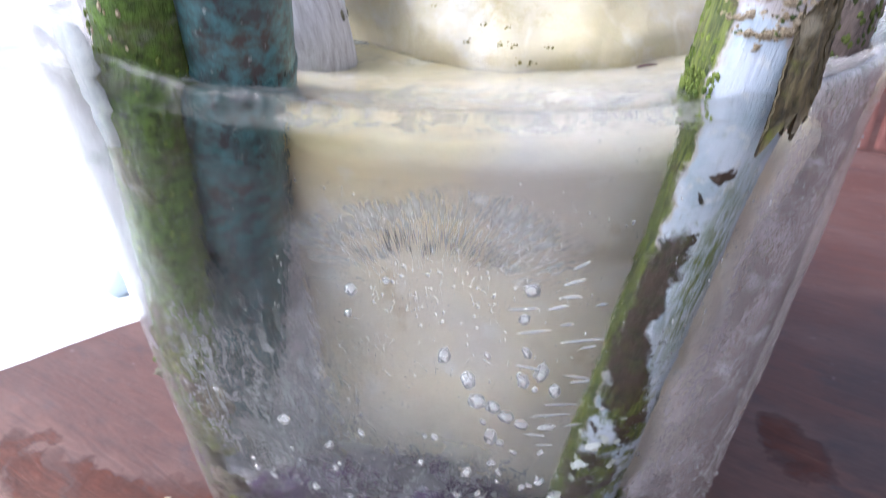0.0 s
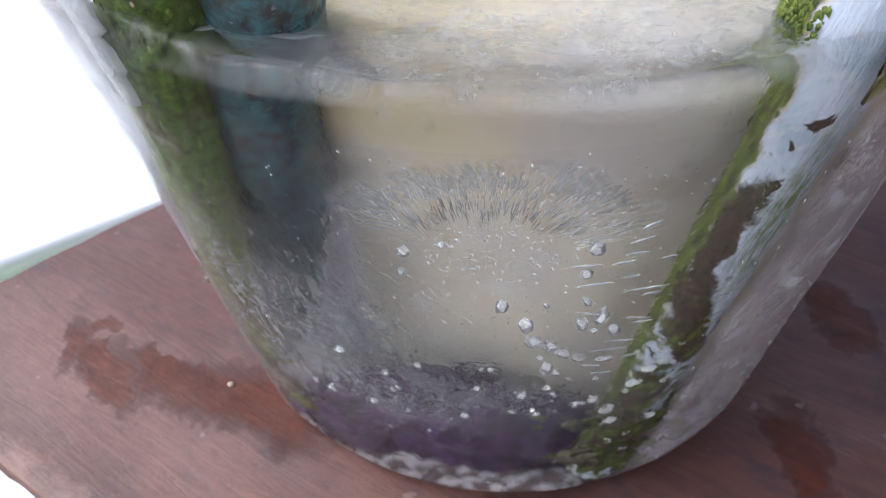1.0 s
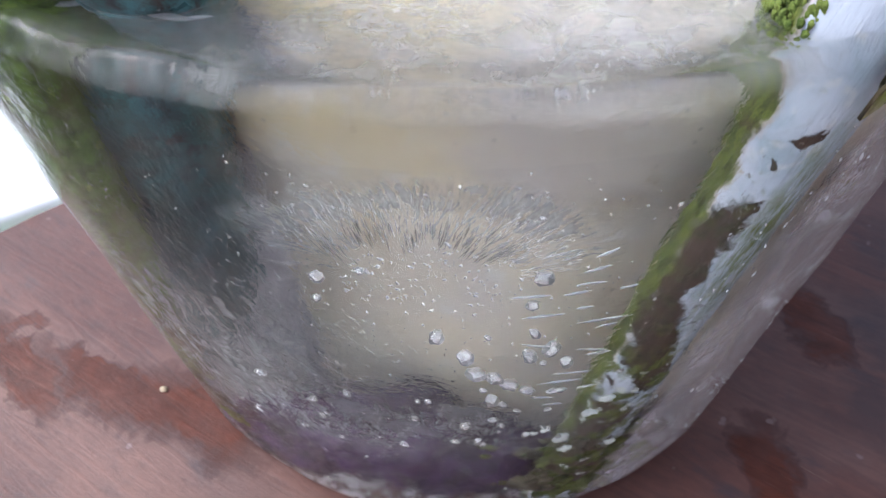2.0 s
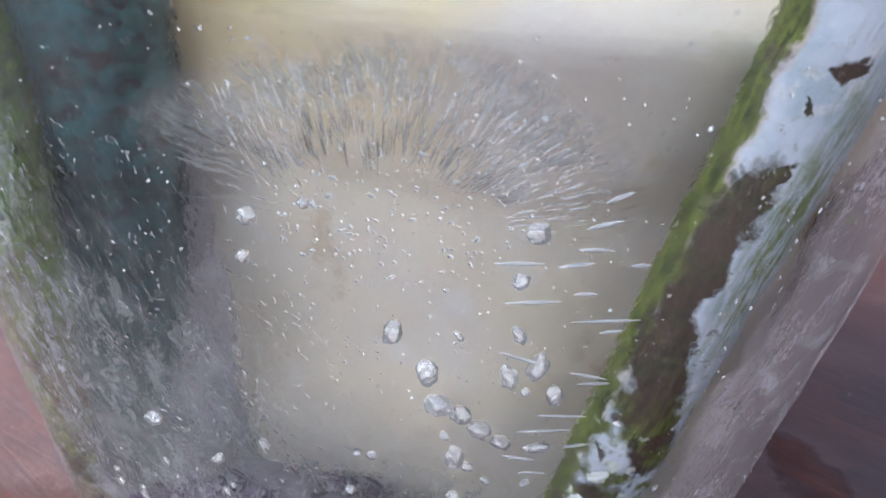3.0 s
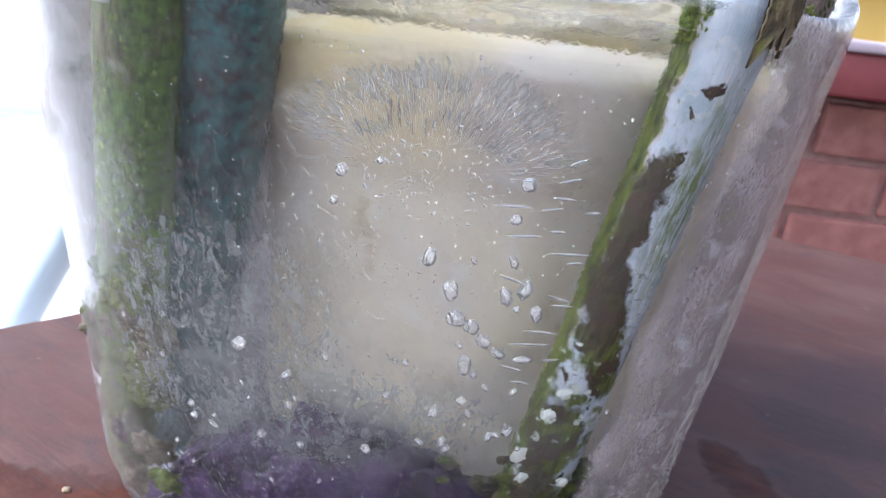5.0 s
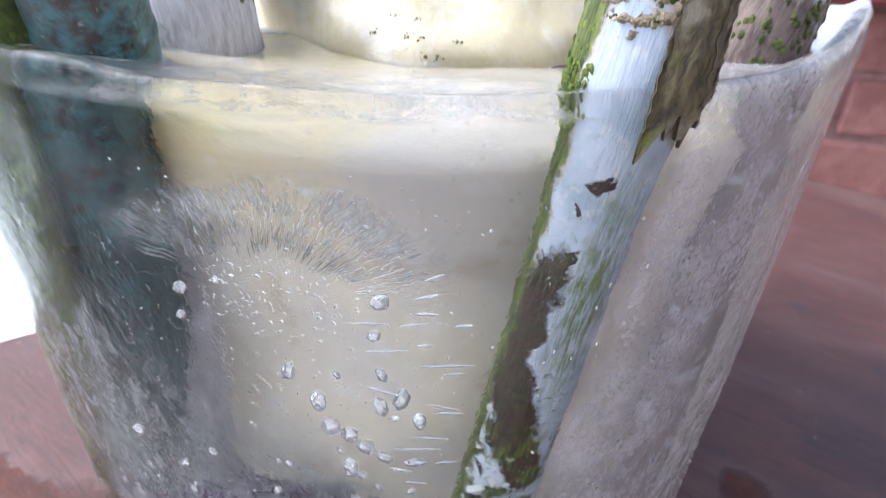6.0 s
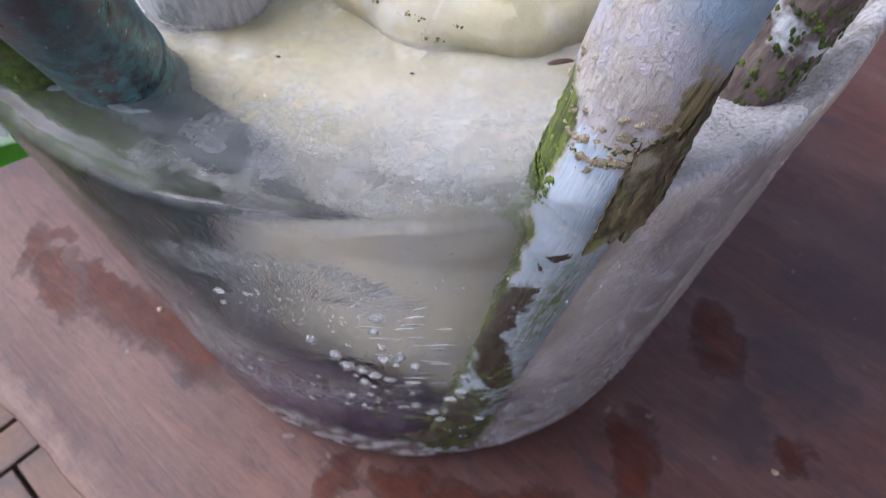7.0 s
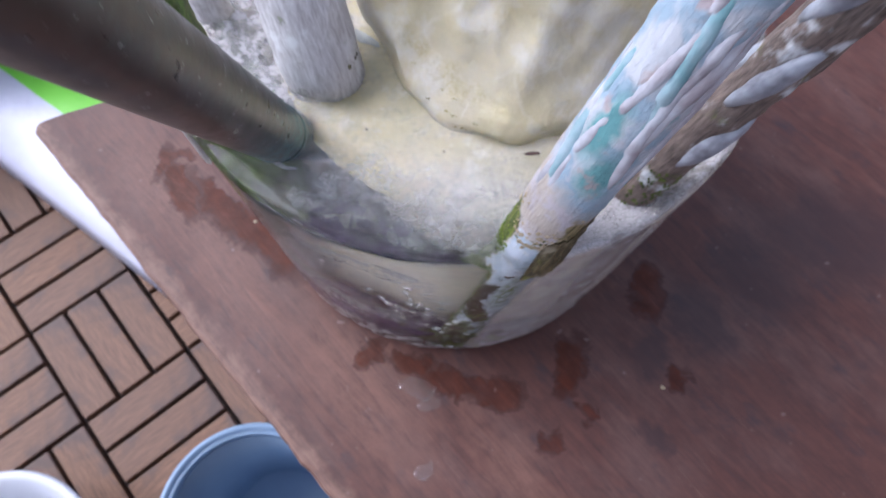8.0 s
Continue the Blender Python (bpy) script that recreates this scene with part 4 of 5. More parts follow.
def bubble(turn, z, angle, length, thick, inset=0.0022):
    mesh = STREAK if length > 6 * thick else BUBBLES[int(z * 1e4) % 4]
    ob = under(new("bubble", mesh), ice)
    ob.matrix_basis = Matrix.Translation(inner_at(turn, z, inset)) @ pose(0, 0, 0, 0, 0, turn) @ pose(0, 0, 0, 0, 90 - angle, 0) @ Matrix.Diagonal((thick * 1.25, thick * 1.25, length * 1.1, 1))
    return ob


BIG = ((13.3, 0.1271, 0, 0.0032, 0.0011), (-5.0, 0.1262, 60, 0.0024, 0.0010), (-5.8, 0.1196, 60, 0.0017, 0.0007), (4.0, 0.1096, 80, 0.0036, 0.0011),
       (6.4, 0.1023, 100, 0.0042, 0.0012), (8.7, 0.0834, 95, 0.0046, 0.0012), (7.2, 0.0955, 160, 0.0040, 0.0014), (9.0, 0.0935, 140, 0.0034, 0.0012),
       (10.6, 0.0900, 145, 0.0036, 0.0012), (12.4, 0.0868, 150, 0.0032, 0.0009), (15.5, 0.0850, 175, 0.0040, 0.0007), (12.4, 0.1013, 110, 0.0040, 0.0012),
       (14.5, 0.1033, 75, 0.0044, 0.0013), (16.2, 0.0971, 100, 0.0036, 0.0010), (12.5, 0.1194, 10, 0.0022, 0.0009), (12.8, 0.1097, 120, 0.0028, 0.0008),
       (-17.9, 0.0799, 40, 0.0034, 0.0011), (-1.2, 0.1292, 30, 0.0014, 0.0006), (9.8, 0.0810, 130, 0.0022, 0.0007), (-12.0, 0.0745, 60, 0.0026, 0.0008),
       (5.6, 0.0700, 70, 0.0030, 0.0010), (15.0, 0.0640, 30, 0.0026, 0.0009), (2.0, 0.0830, 110, 0.0016, 0.0006))
for b in BIG:
    bubble(*b)
for k in range(16):
    bubble(rnd.gauss(11.5, 4.5), rnd.uniform(0.058, 0.112), rnd.uniform(40, 160), rnd.uniform(0.0012, 0.0026), rnd.uniform(0.0004, 0.0008), 0.002)
for k in range(11):
    bubble(rnd.uniform(-34, 6), rnd.uniform(0.052, 0.085), rnd.uniform(20, 160), rnd.uniform(0.0010, 0.0026), rnd.uniform(0.0004, 0.0008), 0.0018)
for t, z, a, l in ((19.0, 0.1120, -3, 0.011), (17.2, 0.1246, -4, 0.005), (16.0, 0.1222, 6, 0.005), (20.6, 0.1216, 0, 0.0035), (12.2, 0.1225, 0, 0.007), (17.0, 0.1172, 0, 0.0035),
                   (13.4, 0.1160, 2, 0.008), (19.6, 0.1098, 2, 0.004), (13.0, 0.1056, 160, 0.007), (18.6, 0.1010, -18, 0.007), (17.0, 0.0925, 172, 0.009), (19.2, 0.0992, -5, 0.006),
                   (15.8, 0.0893, -3, 0.010), (18.8, 0.0848, 0, 0.005), (14.0, 0.0830, 165, 0.006), (17.4, 0.1285, 12, 0.005), (18.0, 0.1325, 22, 0.004), (15.4, 0.0788, 170, 0.005)):
    bubble(t, z, a, l * 0.9, 0.00026, 0.0018)

# shard of ice standing on the rim
shard = thing("ice_shard", ice_at(-29.8, 0.152), "thin frosty white shard of ice on the rim", "ice shard")
bm = bmesh.new()
prev = None
for i in range(13):
    s = i / 12
    z = 0.1485 + 0.024 * s
    w = 0.4 + 3.1 * s ** 0.8 * (1 - 0.45 * max(0.0, s - 0.8) / 0.2)
    ring = []
    for t, o in ((-w, 0.0), (-w * 0.4, 0.0012), (w * 0.4, 0.0013), (w, 0.0), (0.0, -0.0008)):
        j = 1.3 * noise.noise(Vector((s * 13, t * 3, 0.3)))
        ring.append(bm.verts.new(ice_at(-29.8 - 2.0 * s + t + j, z, -o - 0.0006)))
    if prev:
        for k in range(5):
            bm.faces.new((prev[k], prev[(k + 1) % 5], ring[(k + 1) % 5], ring[k]))
    else:
        bm.faces.new(ring[::-1])
    prev = ring
bm.faces.new(prev)
under(part("shard", bm, M_SHARD), shard)

# ---- quartz lump standing in the ice ----
quartz = thing("quartz_lump", (0.013, 0.296, 0.02), "large yellowish white quartz lump frozen into the ice", "stone")
bm = rock((0.078, 0.105, 0.105), (0.024, 0.3480, 0.165), 8, 6, 0.3, 2, 0, 0.006)
for v in bm.verts:
    # three broken faces lean back from the ice
    x, y, z = v.co
    up = max(-0.03, z - 0.152)
    rough = 0.0014 * noise.noise(v.co * 90) + 0.0045 * abs(noise.noise(v.co * 30)) + 0.0040 * abs(noise.noise(v.co * 61 + Vector((3, 1, 7)))) - 0.003
    foot = 0.020 * math.exp(-max(0.0, up) / 0.006)
    v.co.y = max(y, 0.2520 + 0.48 * up + rough - foot, 0.2560 + 0.60 * (-0.036 - x) + 0.30 * up + rough - foot, 0.2550 + 0.55 * (x - 0.044) + 0.40 * up + rough - foot)
seats = [v.co.copy() for v in bm.verts if -0.006 < v.co.x < 0.028 and v.co.y < 0.29 and abs(v.co.z - 0.160 + 0.2 * (v.co.x - 0.01)) < 0.0035 and noise.noise(v.co * 220) > 0.0]
under(part("stone", bm, M_QUARTZ), quartz)
crumbs = []
for k in range(110):
    p = rnd.choice(seats) + Vector((rnd.gauss(0, 0.0006), 0.0001, rnd.gauss(0, 0.0005)))
    q = abs(rnd.gauss(0, 0.00016)) + 0.00008
    crumbs.append(rock((q * 1.4, q * 0.7, q), p, 2100 + k, 1, 1.5, 4, rnd.uniform(-40, 40)))
M_OLIVE = make_plain("olive_dirt", (0.10, 0.08, 0.015), (0.30, 0.25, 0.07), 240, 0.8, 0.6, 0.001)
tagged(under(part("dirt_crust", joined(crumbs), M_OLIVE, None, "olive dirt on the stone"), quartz), kind="stuff")
HC = np.linspace(0.004, 0.1505, 60)
RC = [(0.064 + 0.021 * min(1, z / 0.12) + 0.014 * min(1, max(0, (z - 0.115) / 0.032))) * min(1, 0.80 + z / 0.02 * 0.20) * (1 - 0.12 * max(0, (z - 0.1427) / 0.0078) ** 2) for z in HC]
bm = tube([Vector((0.018, 0.306, z)) for z in HC], RC, 90, 0.0016, 0.03, 21.0)
under(part("milky_core", bm, M_CORE, None, "opaque beige ice round the stone"), ice)

# ---- amethyst under the front ----
amethyst = thing("amethyst", (-0.022, 0.222, 0.004), "purple amethyst stone frozen low in the ice", "stone")
lumps_low = [((0.030, 0.0150, 0.022), (-0.036, 0.2260, 0.018), 9), ((0.028, 0.0145, 0.030), (-0.008, 0.2225, 0.022), 14), ((0.024, 0.0140, 0.022), (0.014, 0.2235, 0.017), 23)]
under(part("stone", joined([rock(q, p, k, 6, 1.0, 12, 8, 0.06) for q, p, k in lumps_low]), M_AMETHYST), amethyst)

# ---- rods ----
pipe = thing("copper_pipe", (-0.06, 0.272, 0.006), "copper pipe with blue-green verdigris leaning in the ice", "pipe")
P0, PL = Vector((-0.0372, 0.2119, 0.158)), Vector((0.186, -0.435, 1.0))
pts = [P0 + PL * (z - 0.158) for z in np.linspace(0.008, 0.34, 60)]
under(part("tube", tube(pts, [0.0107] * len(pts), 48, cap=True), M_COPPER), pipe)
bm = tube([P0 + PL * s for s in (0.0030, 0.0036, 0.0052, 0.0058)], [0.0107, 0.01105, 0.01105, 0.0107], 48, cap=False)
under(part("pipe_end_ridge", bm, M_COPPER), pipe)


def bough(knots, n):
    """Points along a bent rod through three knots."""
    a, b, c = (Vector(k) for k in knots)
    out = []
    for i in range(n):
        s = i / (n - 1)
        if s < 0.5:
            out.append(a.lerp(b, s * 2))
        else:
            out.append(b.lerp(c, s * 2 - 1))
    for _ in range(6):
        out = [out[0]] + [(out[i - 1] + out[i] * 2 + out[i + 1]) / 4 for i in range(1, n - 1)] + [out[-1]]
    return out


painted = thing("painted_branch", (0.034, 0.213, 0.006), "branch with flaking white, blue and turquoise paint and moss", "branch")
pts = bough(((0.0345, 0.2140, 0.006), (0.0615, 0.2085, 0.162), (0.0960, 0.2480, 0.318)), 120)
rad = [0.0092 + 0.0022 * min(1, max(0, (p.z - 0.14) / 0.05)) for p in pts]
under(part("stem", tube(pts, rad, 64, 0.0005, 0.010, 2.0, True), M_PAINTED), painted)

# loose strips of bark hanging over the ice
M_STRIP = make_bark("olive_bark", (0.014, 0.010, 0.005), (0.17, 0.13, 0.06), 0.55, 0.66, (0.14, 0.15, 0.02), (0.5, 0.44, 0.33), 0.4)
M_CRUST = make_plain("tan_crust", (0.34, 0.26, 0.16), (0.58, 0.48, 0.35), 240, 0.8, 0.9, 0.002)


def stem_at(z, angle, out):
    i = min(range(len(pts)), key=lambda k: abs(pts[k].z - z))
    r = rad[i] + out
    a = radians(angle)
    return pts[i] + Vector((math.sin(a) * r, -math.cos(a) * r, 0)) + Vector((0, 0, z - pts[i].z))


def strip(name, a0, a1, z0, z1, out, ragged, material, label, seed):
    bm = bmesh.new()
    uv = bm.loops.layers.uv.new("UVMap")
    na, nz = 14, 22
    sheets = []
    for layer in (0.0, -0.0007):
        rows = []
        for i in range(nz + 1):
            row = []
            for k in range(na + 1):
                s = k / na
                a = a0 + (a1 - a0) * s
                tip = ragged * (noise.noise(Vector((s * 5 + seed, 0, 0))) + 0.6 * noise.noise(Vector((s * 8 + seed, 3, 0))))
                zb, zt = z0 + tip, z1 + tip * 0.4
                z = zb + (zt - zb) * i / nz
                lift = out * (1 - i / nz) ** 1.5 + 0.0006 * noise.noise(Vector((a * 0.12, z * 300, seed)))
                row.append((bm.verts.new(stem_at(z, a, 0.0006 + lift + layer)), radians(a) * 0.011, z))
            rows.append(row)
        sheets.append(rows)
    for rows, flip in zip(sheets, (False, True)):
        for i in range(nz):
            for k in range(na):
                q = (rows[i][k], rows[i][k + 1], rows[i + 1][k + 1], rows[i + 1][k])
                q = q[::-1] if flip else q
                f = bm.faces.new([e[0] for e in q])
                for loop, e in zip(f.loops, q):
                    loop[uv].uv = e[1:]
    a, b = sheets
    rim = [(i, 0) for i in range(nz + 1)] + [(nz, k) for k in range(1, na + 1)] + [(i, na) for i in range(nz - 1, -1, -1)] + [(0, k) for k in range(na - 1, 0, -1)]
    for (i, k), (j, m) in zip(rim, rim[1:] + rim[:1]):
        bm.faces.new((a[i][k][0], b[i][k][0], b[j][m][0], a[j][m][0]))
    return under(part(name, bm, material, None, label), painted)


strip("bark_strip", 14, 62, 0.156, 0.177, 0.0030, 0.007, M_STRIP, "olive brown strip of loose bark", 1.0)
strip("bark_strip", 55, 104, 0.160, 0.184, 0.0028, 0.008, M_STRIP, "olive brown strip of loose bark", 4.0)
def lumps(count, angle, spread, z0, rise, size, seed):
    out = []
    for k in range(count):
        a = rnd.gauss(angle, spread)
        z = z0 + abs(rnd.gauss(0, rise)) + 0.00012 * abs(a - angle)
        q = rnd.uniform(*size)
        out.append(rock((q * 1.5, q * 0.6, q * 0.8), stem_at(z, a, -0.0004), seed + k, 2, 2.0, 5, rnd.uniform(-40, 40)))
    return joined(out)


tagged(under(part("crust", lumps(190, -14, 26, 0.1695, 0.0055, (0.0003, 0.0012), 30), M_CRUST, None, "tan crust of lichen"), painted), kind="stuff")
tagged(under(part("moss_tuft", lumps(130, -20, 22, 0.1690, 0.004, (0.0003, 0.0008), 300), M_MOSS, None, "green moss"), painted), kind="stuff")

# ridges of dried paint running up the branch
M_DRIP = make_plain("thick_dried_paint", (0.28, 0.25, 0.28), (0.48, 0.50, 0.56), 90, 0.4, 0.4, 0.001)
M_DRIP_BLUE = make_plain("turquoise_dried_paint", (0.12, 0.27, 0.30), (0.32, 0.41, 0.47), 90, 0.4, 0.4, 0.001)
for k in range(9):
    a, z0 = -75 + 19 * k + rnd.uniform(-6, 6), rnd.uniform(0.186, 0.222)
    path, rr = [], []
    for i in range(30):
        q = i / 29
        path.append(stem_at(z0 + 0.07 * q, a + 10 * math.sin(q * 5 + k * 1.7), -0.0012))
        rr.append((0.0012 + 0.0020 * (0.5 + 0.5 * noise.noise(Vector((q * 4, k * 2.3, 0))))) * math.sin(math.pi * min(1, 0.06 + q)) ** 0.5)
    under(part("paint_drip", tube(path, rr, 14, 0.0004, 0.004, k), M_DRIP_BLUE if k in (1, 4) else M_DRIP), painted)

M_DRIP_GREY = make_plain("grey_dried_paint", (0.16, 0.16, 0.19), (0.40, 0.42, 0.48), 120, 0.4, 0.5, 0.001)
second = thing("blotched_branch", (0.074, 0.236, 0.006), "dark blotched branch with dried paint and mossy foot", "branch")
pts2 = bough(((0.0740, 0.2440, 0.006), (0.0885, 0.2420, 0.162), (0.1280, 0.2660, 0.300)), 90)
under(part("stem", tube(pts2, [0.0078] * 90, 40, 0.0012, 0.012, 5.0), M_BLOTCHED), second)
for k in range(9):
    path = [pts2[52 + 3 * k + i] + Vector((math.sin(k * 1.9 + i * 0.12), -math.cos(k * 1.9 + i * 0.12), 0)) * 0.0068 for i in range(9)]
    under(part("paint_drip", tube(path, [0.0034 * math.sin(math.pi * (i + 0.6) / 9.2) ** 0.6 for i in range(9)], 14, 0.0006, 0.004, k), M_BLOTCHED if k % 3 == 1 else M_DRIP_GREY), second)

mossy = thing("mossy_branch", (-0.07, 0.24, 0.006), "green mossy branch standing in the ice", "branch")
ptsm = bough(((-0.0770, 0.2460, 0.006), (-0.0545, 0.2065, 0.162), (-0.0250, 0.1700, 0.300)), 90)
under(part("stem", tube(ptsm, [0.0098] * 90, 44, 0.0009, 0.008, 8.0), M_MOSSY), mossy)

def cling(points, radius, count, z0, z1, a0, a1, size, seed):
    """Small flat lumps stuck to a rod."""
    out = []
    for k in range(count):
        z = rnd.uniform(z0, z1)
        i = min(range(len(points)), key=lambda m: abs(points[m].z - z))
        a = radians(rnd.uniform(a0, a1))
        q = rnd.uniform(*size)
        p = points[i] + Vector((math.sin(a), -math.cos(a), 0)) * radius + Vector((0, 0, z - points[i].z))
        out.append(rock((q, q * 0.5, q * 1.5), p, seed + k, 1, 1.5, 4, math.degrees(a)))
    return joined(out)


M_MOSSLIGHT = make_plain("fresh_moss", (0.07, 0.12, 0.012), (0.26, 0.32, 0.06), 260, 0.85, 0.8, 0.002)
tagged(under(part("moss_cover", cling(pts2, 0.0080, 260, 0.150, 0.182, -110, 110, (0.0003, 0.0008), 1400), M_MOSS, None, "dark green moss"), second), kind="stuff")
tagged(under(part("moss_cover", cling(ptsm, 0.0099, 700, 0.02, 0.28, -110, 110, (0.0002, 0.0007), 500), M_MOSSLIGHT, None, "fresh green moss"), mossy), kind="stuff")
tagged(under(part("lichen", cling(ptsm, 0.0100, 60, 0.165, 0.26, -100, 30, (0.0002, 0.0007), 950), M_CRUST, None, "pale lichen crust"), mossy), kind="stuff")
tagged(under(part("moss_fringe", cling(pts, 0.0104, 420, 0.154, 0.180, -105, -38, (0.0002, 0.0007), 1800), M_MOSSLIGHT, None, "fresh green moss"), painted), kind="stuff")
grey = thing("grey_branch", (-0.045, 0.27, 0.006), "pale grey weathered branch behind the pipe", "branch")
ptsg = bough(((-0.044, 0.278, 0.006), (-0.0375, 0.2460, 0.162), (-0.0800, 0.2850, 0.260)), 70)
under(part("stem", tube(ptsg, [0.0155] * 70, 44, 0.0012, 0.014, 12.0), M_GREY), grey)

tagged(under(part("dark_edge", cling(ptsg, 0.0150, 260, 0.155, 0.25, 60, 120, (0.0004, 0.0012), 1000), M_DIRT, None, "dark ragged bark edge"), grey), kind="stuff")
leaning = thing("leaning_branch", (-0.082, 0.27, 0.006), "grey knotted branch leaning out over the ice rim", "branch")
ptsl = bough(((-0.0800, 0.2780, 0.006), (-0.0880, 0.2520, 0.162), (-0.1050, 0.2380, 0.300)), 70)
under(part("stem", tube(ptsl, [0.0075] * 70, 36, 0.0010, 0.012, 16.0), M_GREY), leaning)

# ---- small things on and in the ice ----
husk = thing("seed_husk", (0.0505, 0.2440, 0.154), "dark brown seed husk lying on the ice", "seed")
bm = rock((0.0032, 0.0008, 0.0006), (0.0505, 0.2440, top_at(0.0755) + 0.0003), 3, 3, 0.4, 3, 28)
under(part("shell", bm, M_SEED), husk)
for i, (x, y) in enumerate(((-0.0100, 0.2290), (0.020, 0.232))):
    bm = rock((0.0006, 0.0004, 0.0003), (x, y, top_at(0.072) + 0.0002), 71 + i, 2, 0.6, 3)
    tagged(part("speck", bm, M_SEED), "tiny dark speck of dirt on the ice", "speck")
# frosty flakes that model the white glints of wet ice round the pipe
for i, (t, r, s) in enumerate(((-16.5, 0.104, 0.0040), (-20.5, 0.103, 0.0026), (-14.5, 0.1025, 0.0022), (-24, 0.1075, 0.0034), (-29, 0.104, 0.0026))):
    bm = rock((s, s * 0.3, 0.0003), (r * math.sin(radians(t)), 0.3 - r * math.cos(radians(t)), top_at(r) + 0.0006), 80 + i, 2, 0.9, 5, 10 * i - 5)
    tagged(part("ice_chip", bm, M_SHARD), "thin shiny ice flake standing in for wet glints by the pipe", "ice chip", "ice chips by the pipe")
bm = rock((0.0075, 0.0022, 0.0006), (-0.030, 0.268, top_at(0.044) + 0.0006), 97, 4, 0.9, 5, -14)
tagged(part("ice_sliver", bm, M_SHARD), "thin white sliver of ice beside the quartz", "ice chip")
for i, (t, z, s) in enumerate(((22.6, 0.0747, 0.0036), (21.0, 0.0687, 0.0030), (18.3, 0.0576, 0.0040), (19.5, 0.050, 0.003), (26, 0.046, 0.003))):
    bm = rock((s * 0.55, s * 0.3, s * (0.35 if i == 0 else 0.45)), ice_at(t, z, 0.003), 90 + i, 3, 2.2, 9)
    tagged(part("stone_chip", bm, M_CHIP), "small white stone chip frozen in the ice", "stone chip", "stone chips in the ice")
for i in range(50):
    t = rnd.uniform(14, 36) if i < 22 else rnd.uniform(-62, -34)
    z = rnd.uniform(0.004, 0.045) if i < 22 else rnd.uniform(0.006, 0.085)
    s = rnd.uniform(0.003, 0.007)
    bm = rock((s, s * 0.5, s * 0.8), inner_at(t, z, 0.0065), 120 + i, 4, 2.2, 7, 0, 0.22)
    tagged(part("moss_clump", bm, M_MOSS if i % 3 else M_DIRT), "dark green moss clump frozen low in the ice", "moss", "moss clumps in the ice")

for i in range(16):
    t, z, q = rnd.uniform(7, 18), rnd.uniform(0.022, 0.054), rnd.uniform(0.0005, 0.0014)
    bm = rock((q * 1.5, q * 0.6, q), inner_at(t, z, 0.005), 240 + i, 3, 2.2, 6, 0, 0.2)
    tagged(part("moss_crumb", bm, M_MOSS if i % 2 else M_DIRT), "dark green moss crumb frozen in the ice", "moss", "moss crumbs in the ice")

# on the table
bm = rock((0.0016, 0.0011, 0.0008), (-0.0959, 0.2290, 0.0004), 7, 2, 0.6, 4)
tagged(part("crumb", bm, M_CRUST), "pale crumb lying on the wooden table", "crumb")
bm = rock((0.0015, 0.0013, 0.0009), (0.1558, 0.2292, 0.0004), 8, 2, 0.6, 4)
tagged(part("crumb", bm, M_CRUST), "pale crumb lying on the wooden table", "crumb")
M_WATER = make_bubble("melt_water", 0.90, (0.35, 0.33, 0.33))
for i, (x, y, a, b) in enumerate(((0.033, 0.1755, 0.011, 0.006), (0.041, 0.170, 0.007, 0.004), (0.0528, 0.1377, 0.006, 0.004))):
    bm = rock((a, b, 0.0004), (x, y, 0.0001), 140 + i, 3, 1.2, 4, 30 * i)
    tagged(part("water_drop", bm, M_WATER), "small puddle of melt water on the table", "water", "melt water on the table")

# ---- things on the deck ----
def lathe(profile, around=64, closed=False):
    bm = bmesh.new()
    prev = None
    for r, z in profile:
        ring = [bm.verts.new((r * math.cos(2 * math.pi * k / around), r * math.sin(2 * math.pi * k / around), z)) for k in range(around)]
        if prev:
            for k in range(around):
                bm.faces.new((prev[k], prev[(k + 1) % around], ring[(k + 1) % around], ring[k]))
        prev = ring
    if closed:
        bm.verts.ensure_lookup_table()
        first = bm.verts[:around]
        for k in range(around):
            bm.faces.new((prev[k], prev[(k + 1) % around], first[(k + 1) % around], first[k]))
    else:
        bm.faces.new(prev)
        bmesh.ops.remove_doubles(bm, verts=bm.verts, dist=1e-5)
    return bm


bucket = thing("bucket", (-0.0935, 0.0600, DECK), "empty blue-grey plastic bucket with a ribbed rim", "bucket")
prof = [(0.0, 0.0), (0.064, 0.0), (0.067, 0.003), (0.0815, 0.182), (0.0785, 0.1835), (0.0640, 0.006), (0.0600, 0.003)]
part("wall", lathe(prof), M_BLUE, bucket)
prof = [(0.0795, 0.1825), (0.088, 0.183), (0.0905, 0.188), (0.089, 0.193), (0.085, 0.1945), (0.0835, 0.190), (0.0815, 0.189), (0.0805, 0.1925), (0.0785, 0.191), (0.0778, 0.1825)]
part("rim", lathe(prof, closed=True), M_BLUE, bucket, "ribbed pale blue rim")
bowl = thing("white_bowl", (-0.3293, -0.098, DECK), "round white plastic bowl on the deck", "bowl")
prof = [(0.0, 0.0), (0.06, 0.0), (0.065, 0.004), (0.096, 0.092), (0.104, 0.094), (0.106, 0.098), (0.102, 0.101), (0.094, 0.099), (0.062, 0.008), (0.058, 0.005)]
part("body", lathe(prof), M_WHITE, bowl)
pot = thing("plant_pot", (-0.80, 0.70, DECK), "dark brown clay plant pot filled with soil", "plant pot")
pot.scale = (0.9, 0.9, 0.85)
prof = [(0.0, 0.0), (0.07, 0.0), (0.074, 0.004), (0.098, 0.16), (0.108, 0.162), (0.11, 0.19), (0.104, 0.194), (0.098, 0.19), (0.094, 0.17)]
part("body", lathe(prof), M_TERRACOTTA, pot)
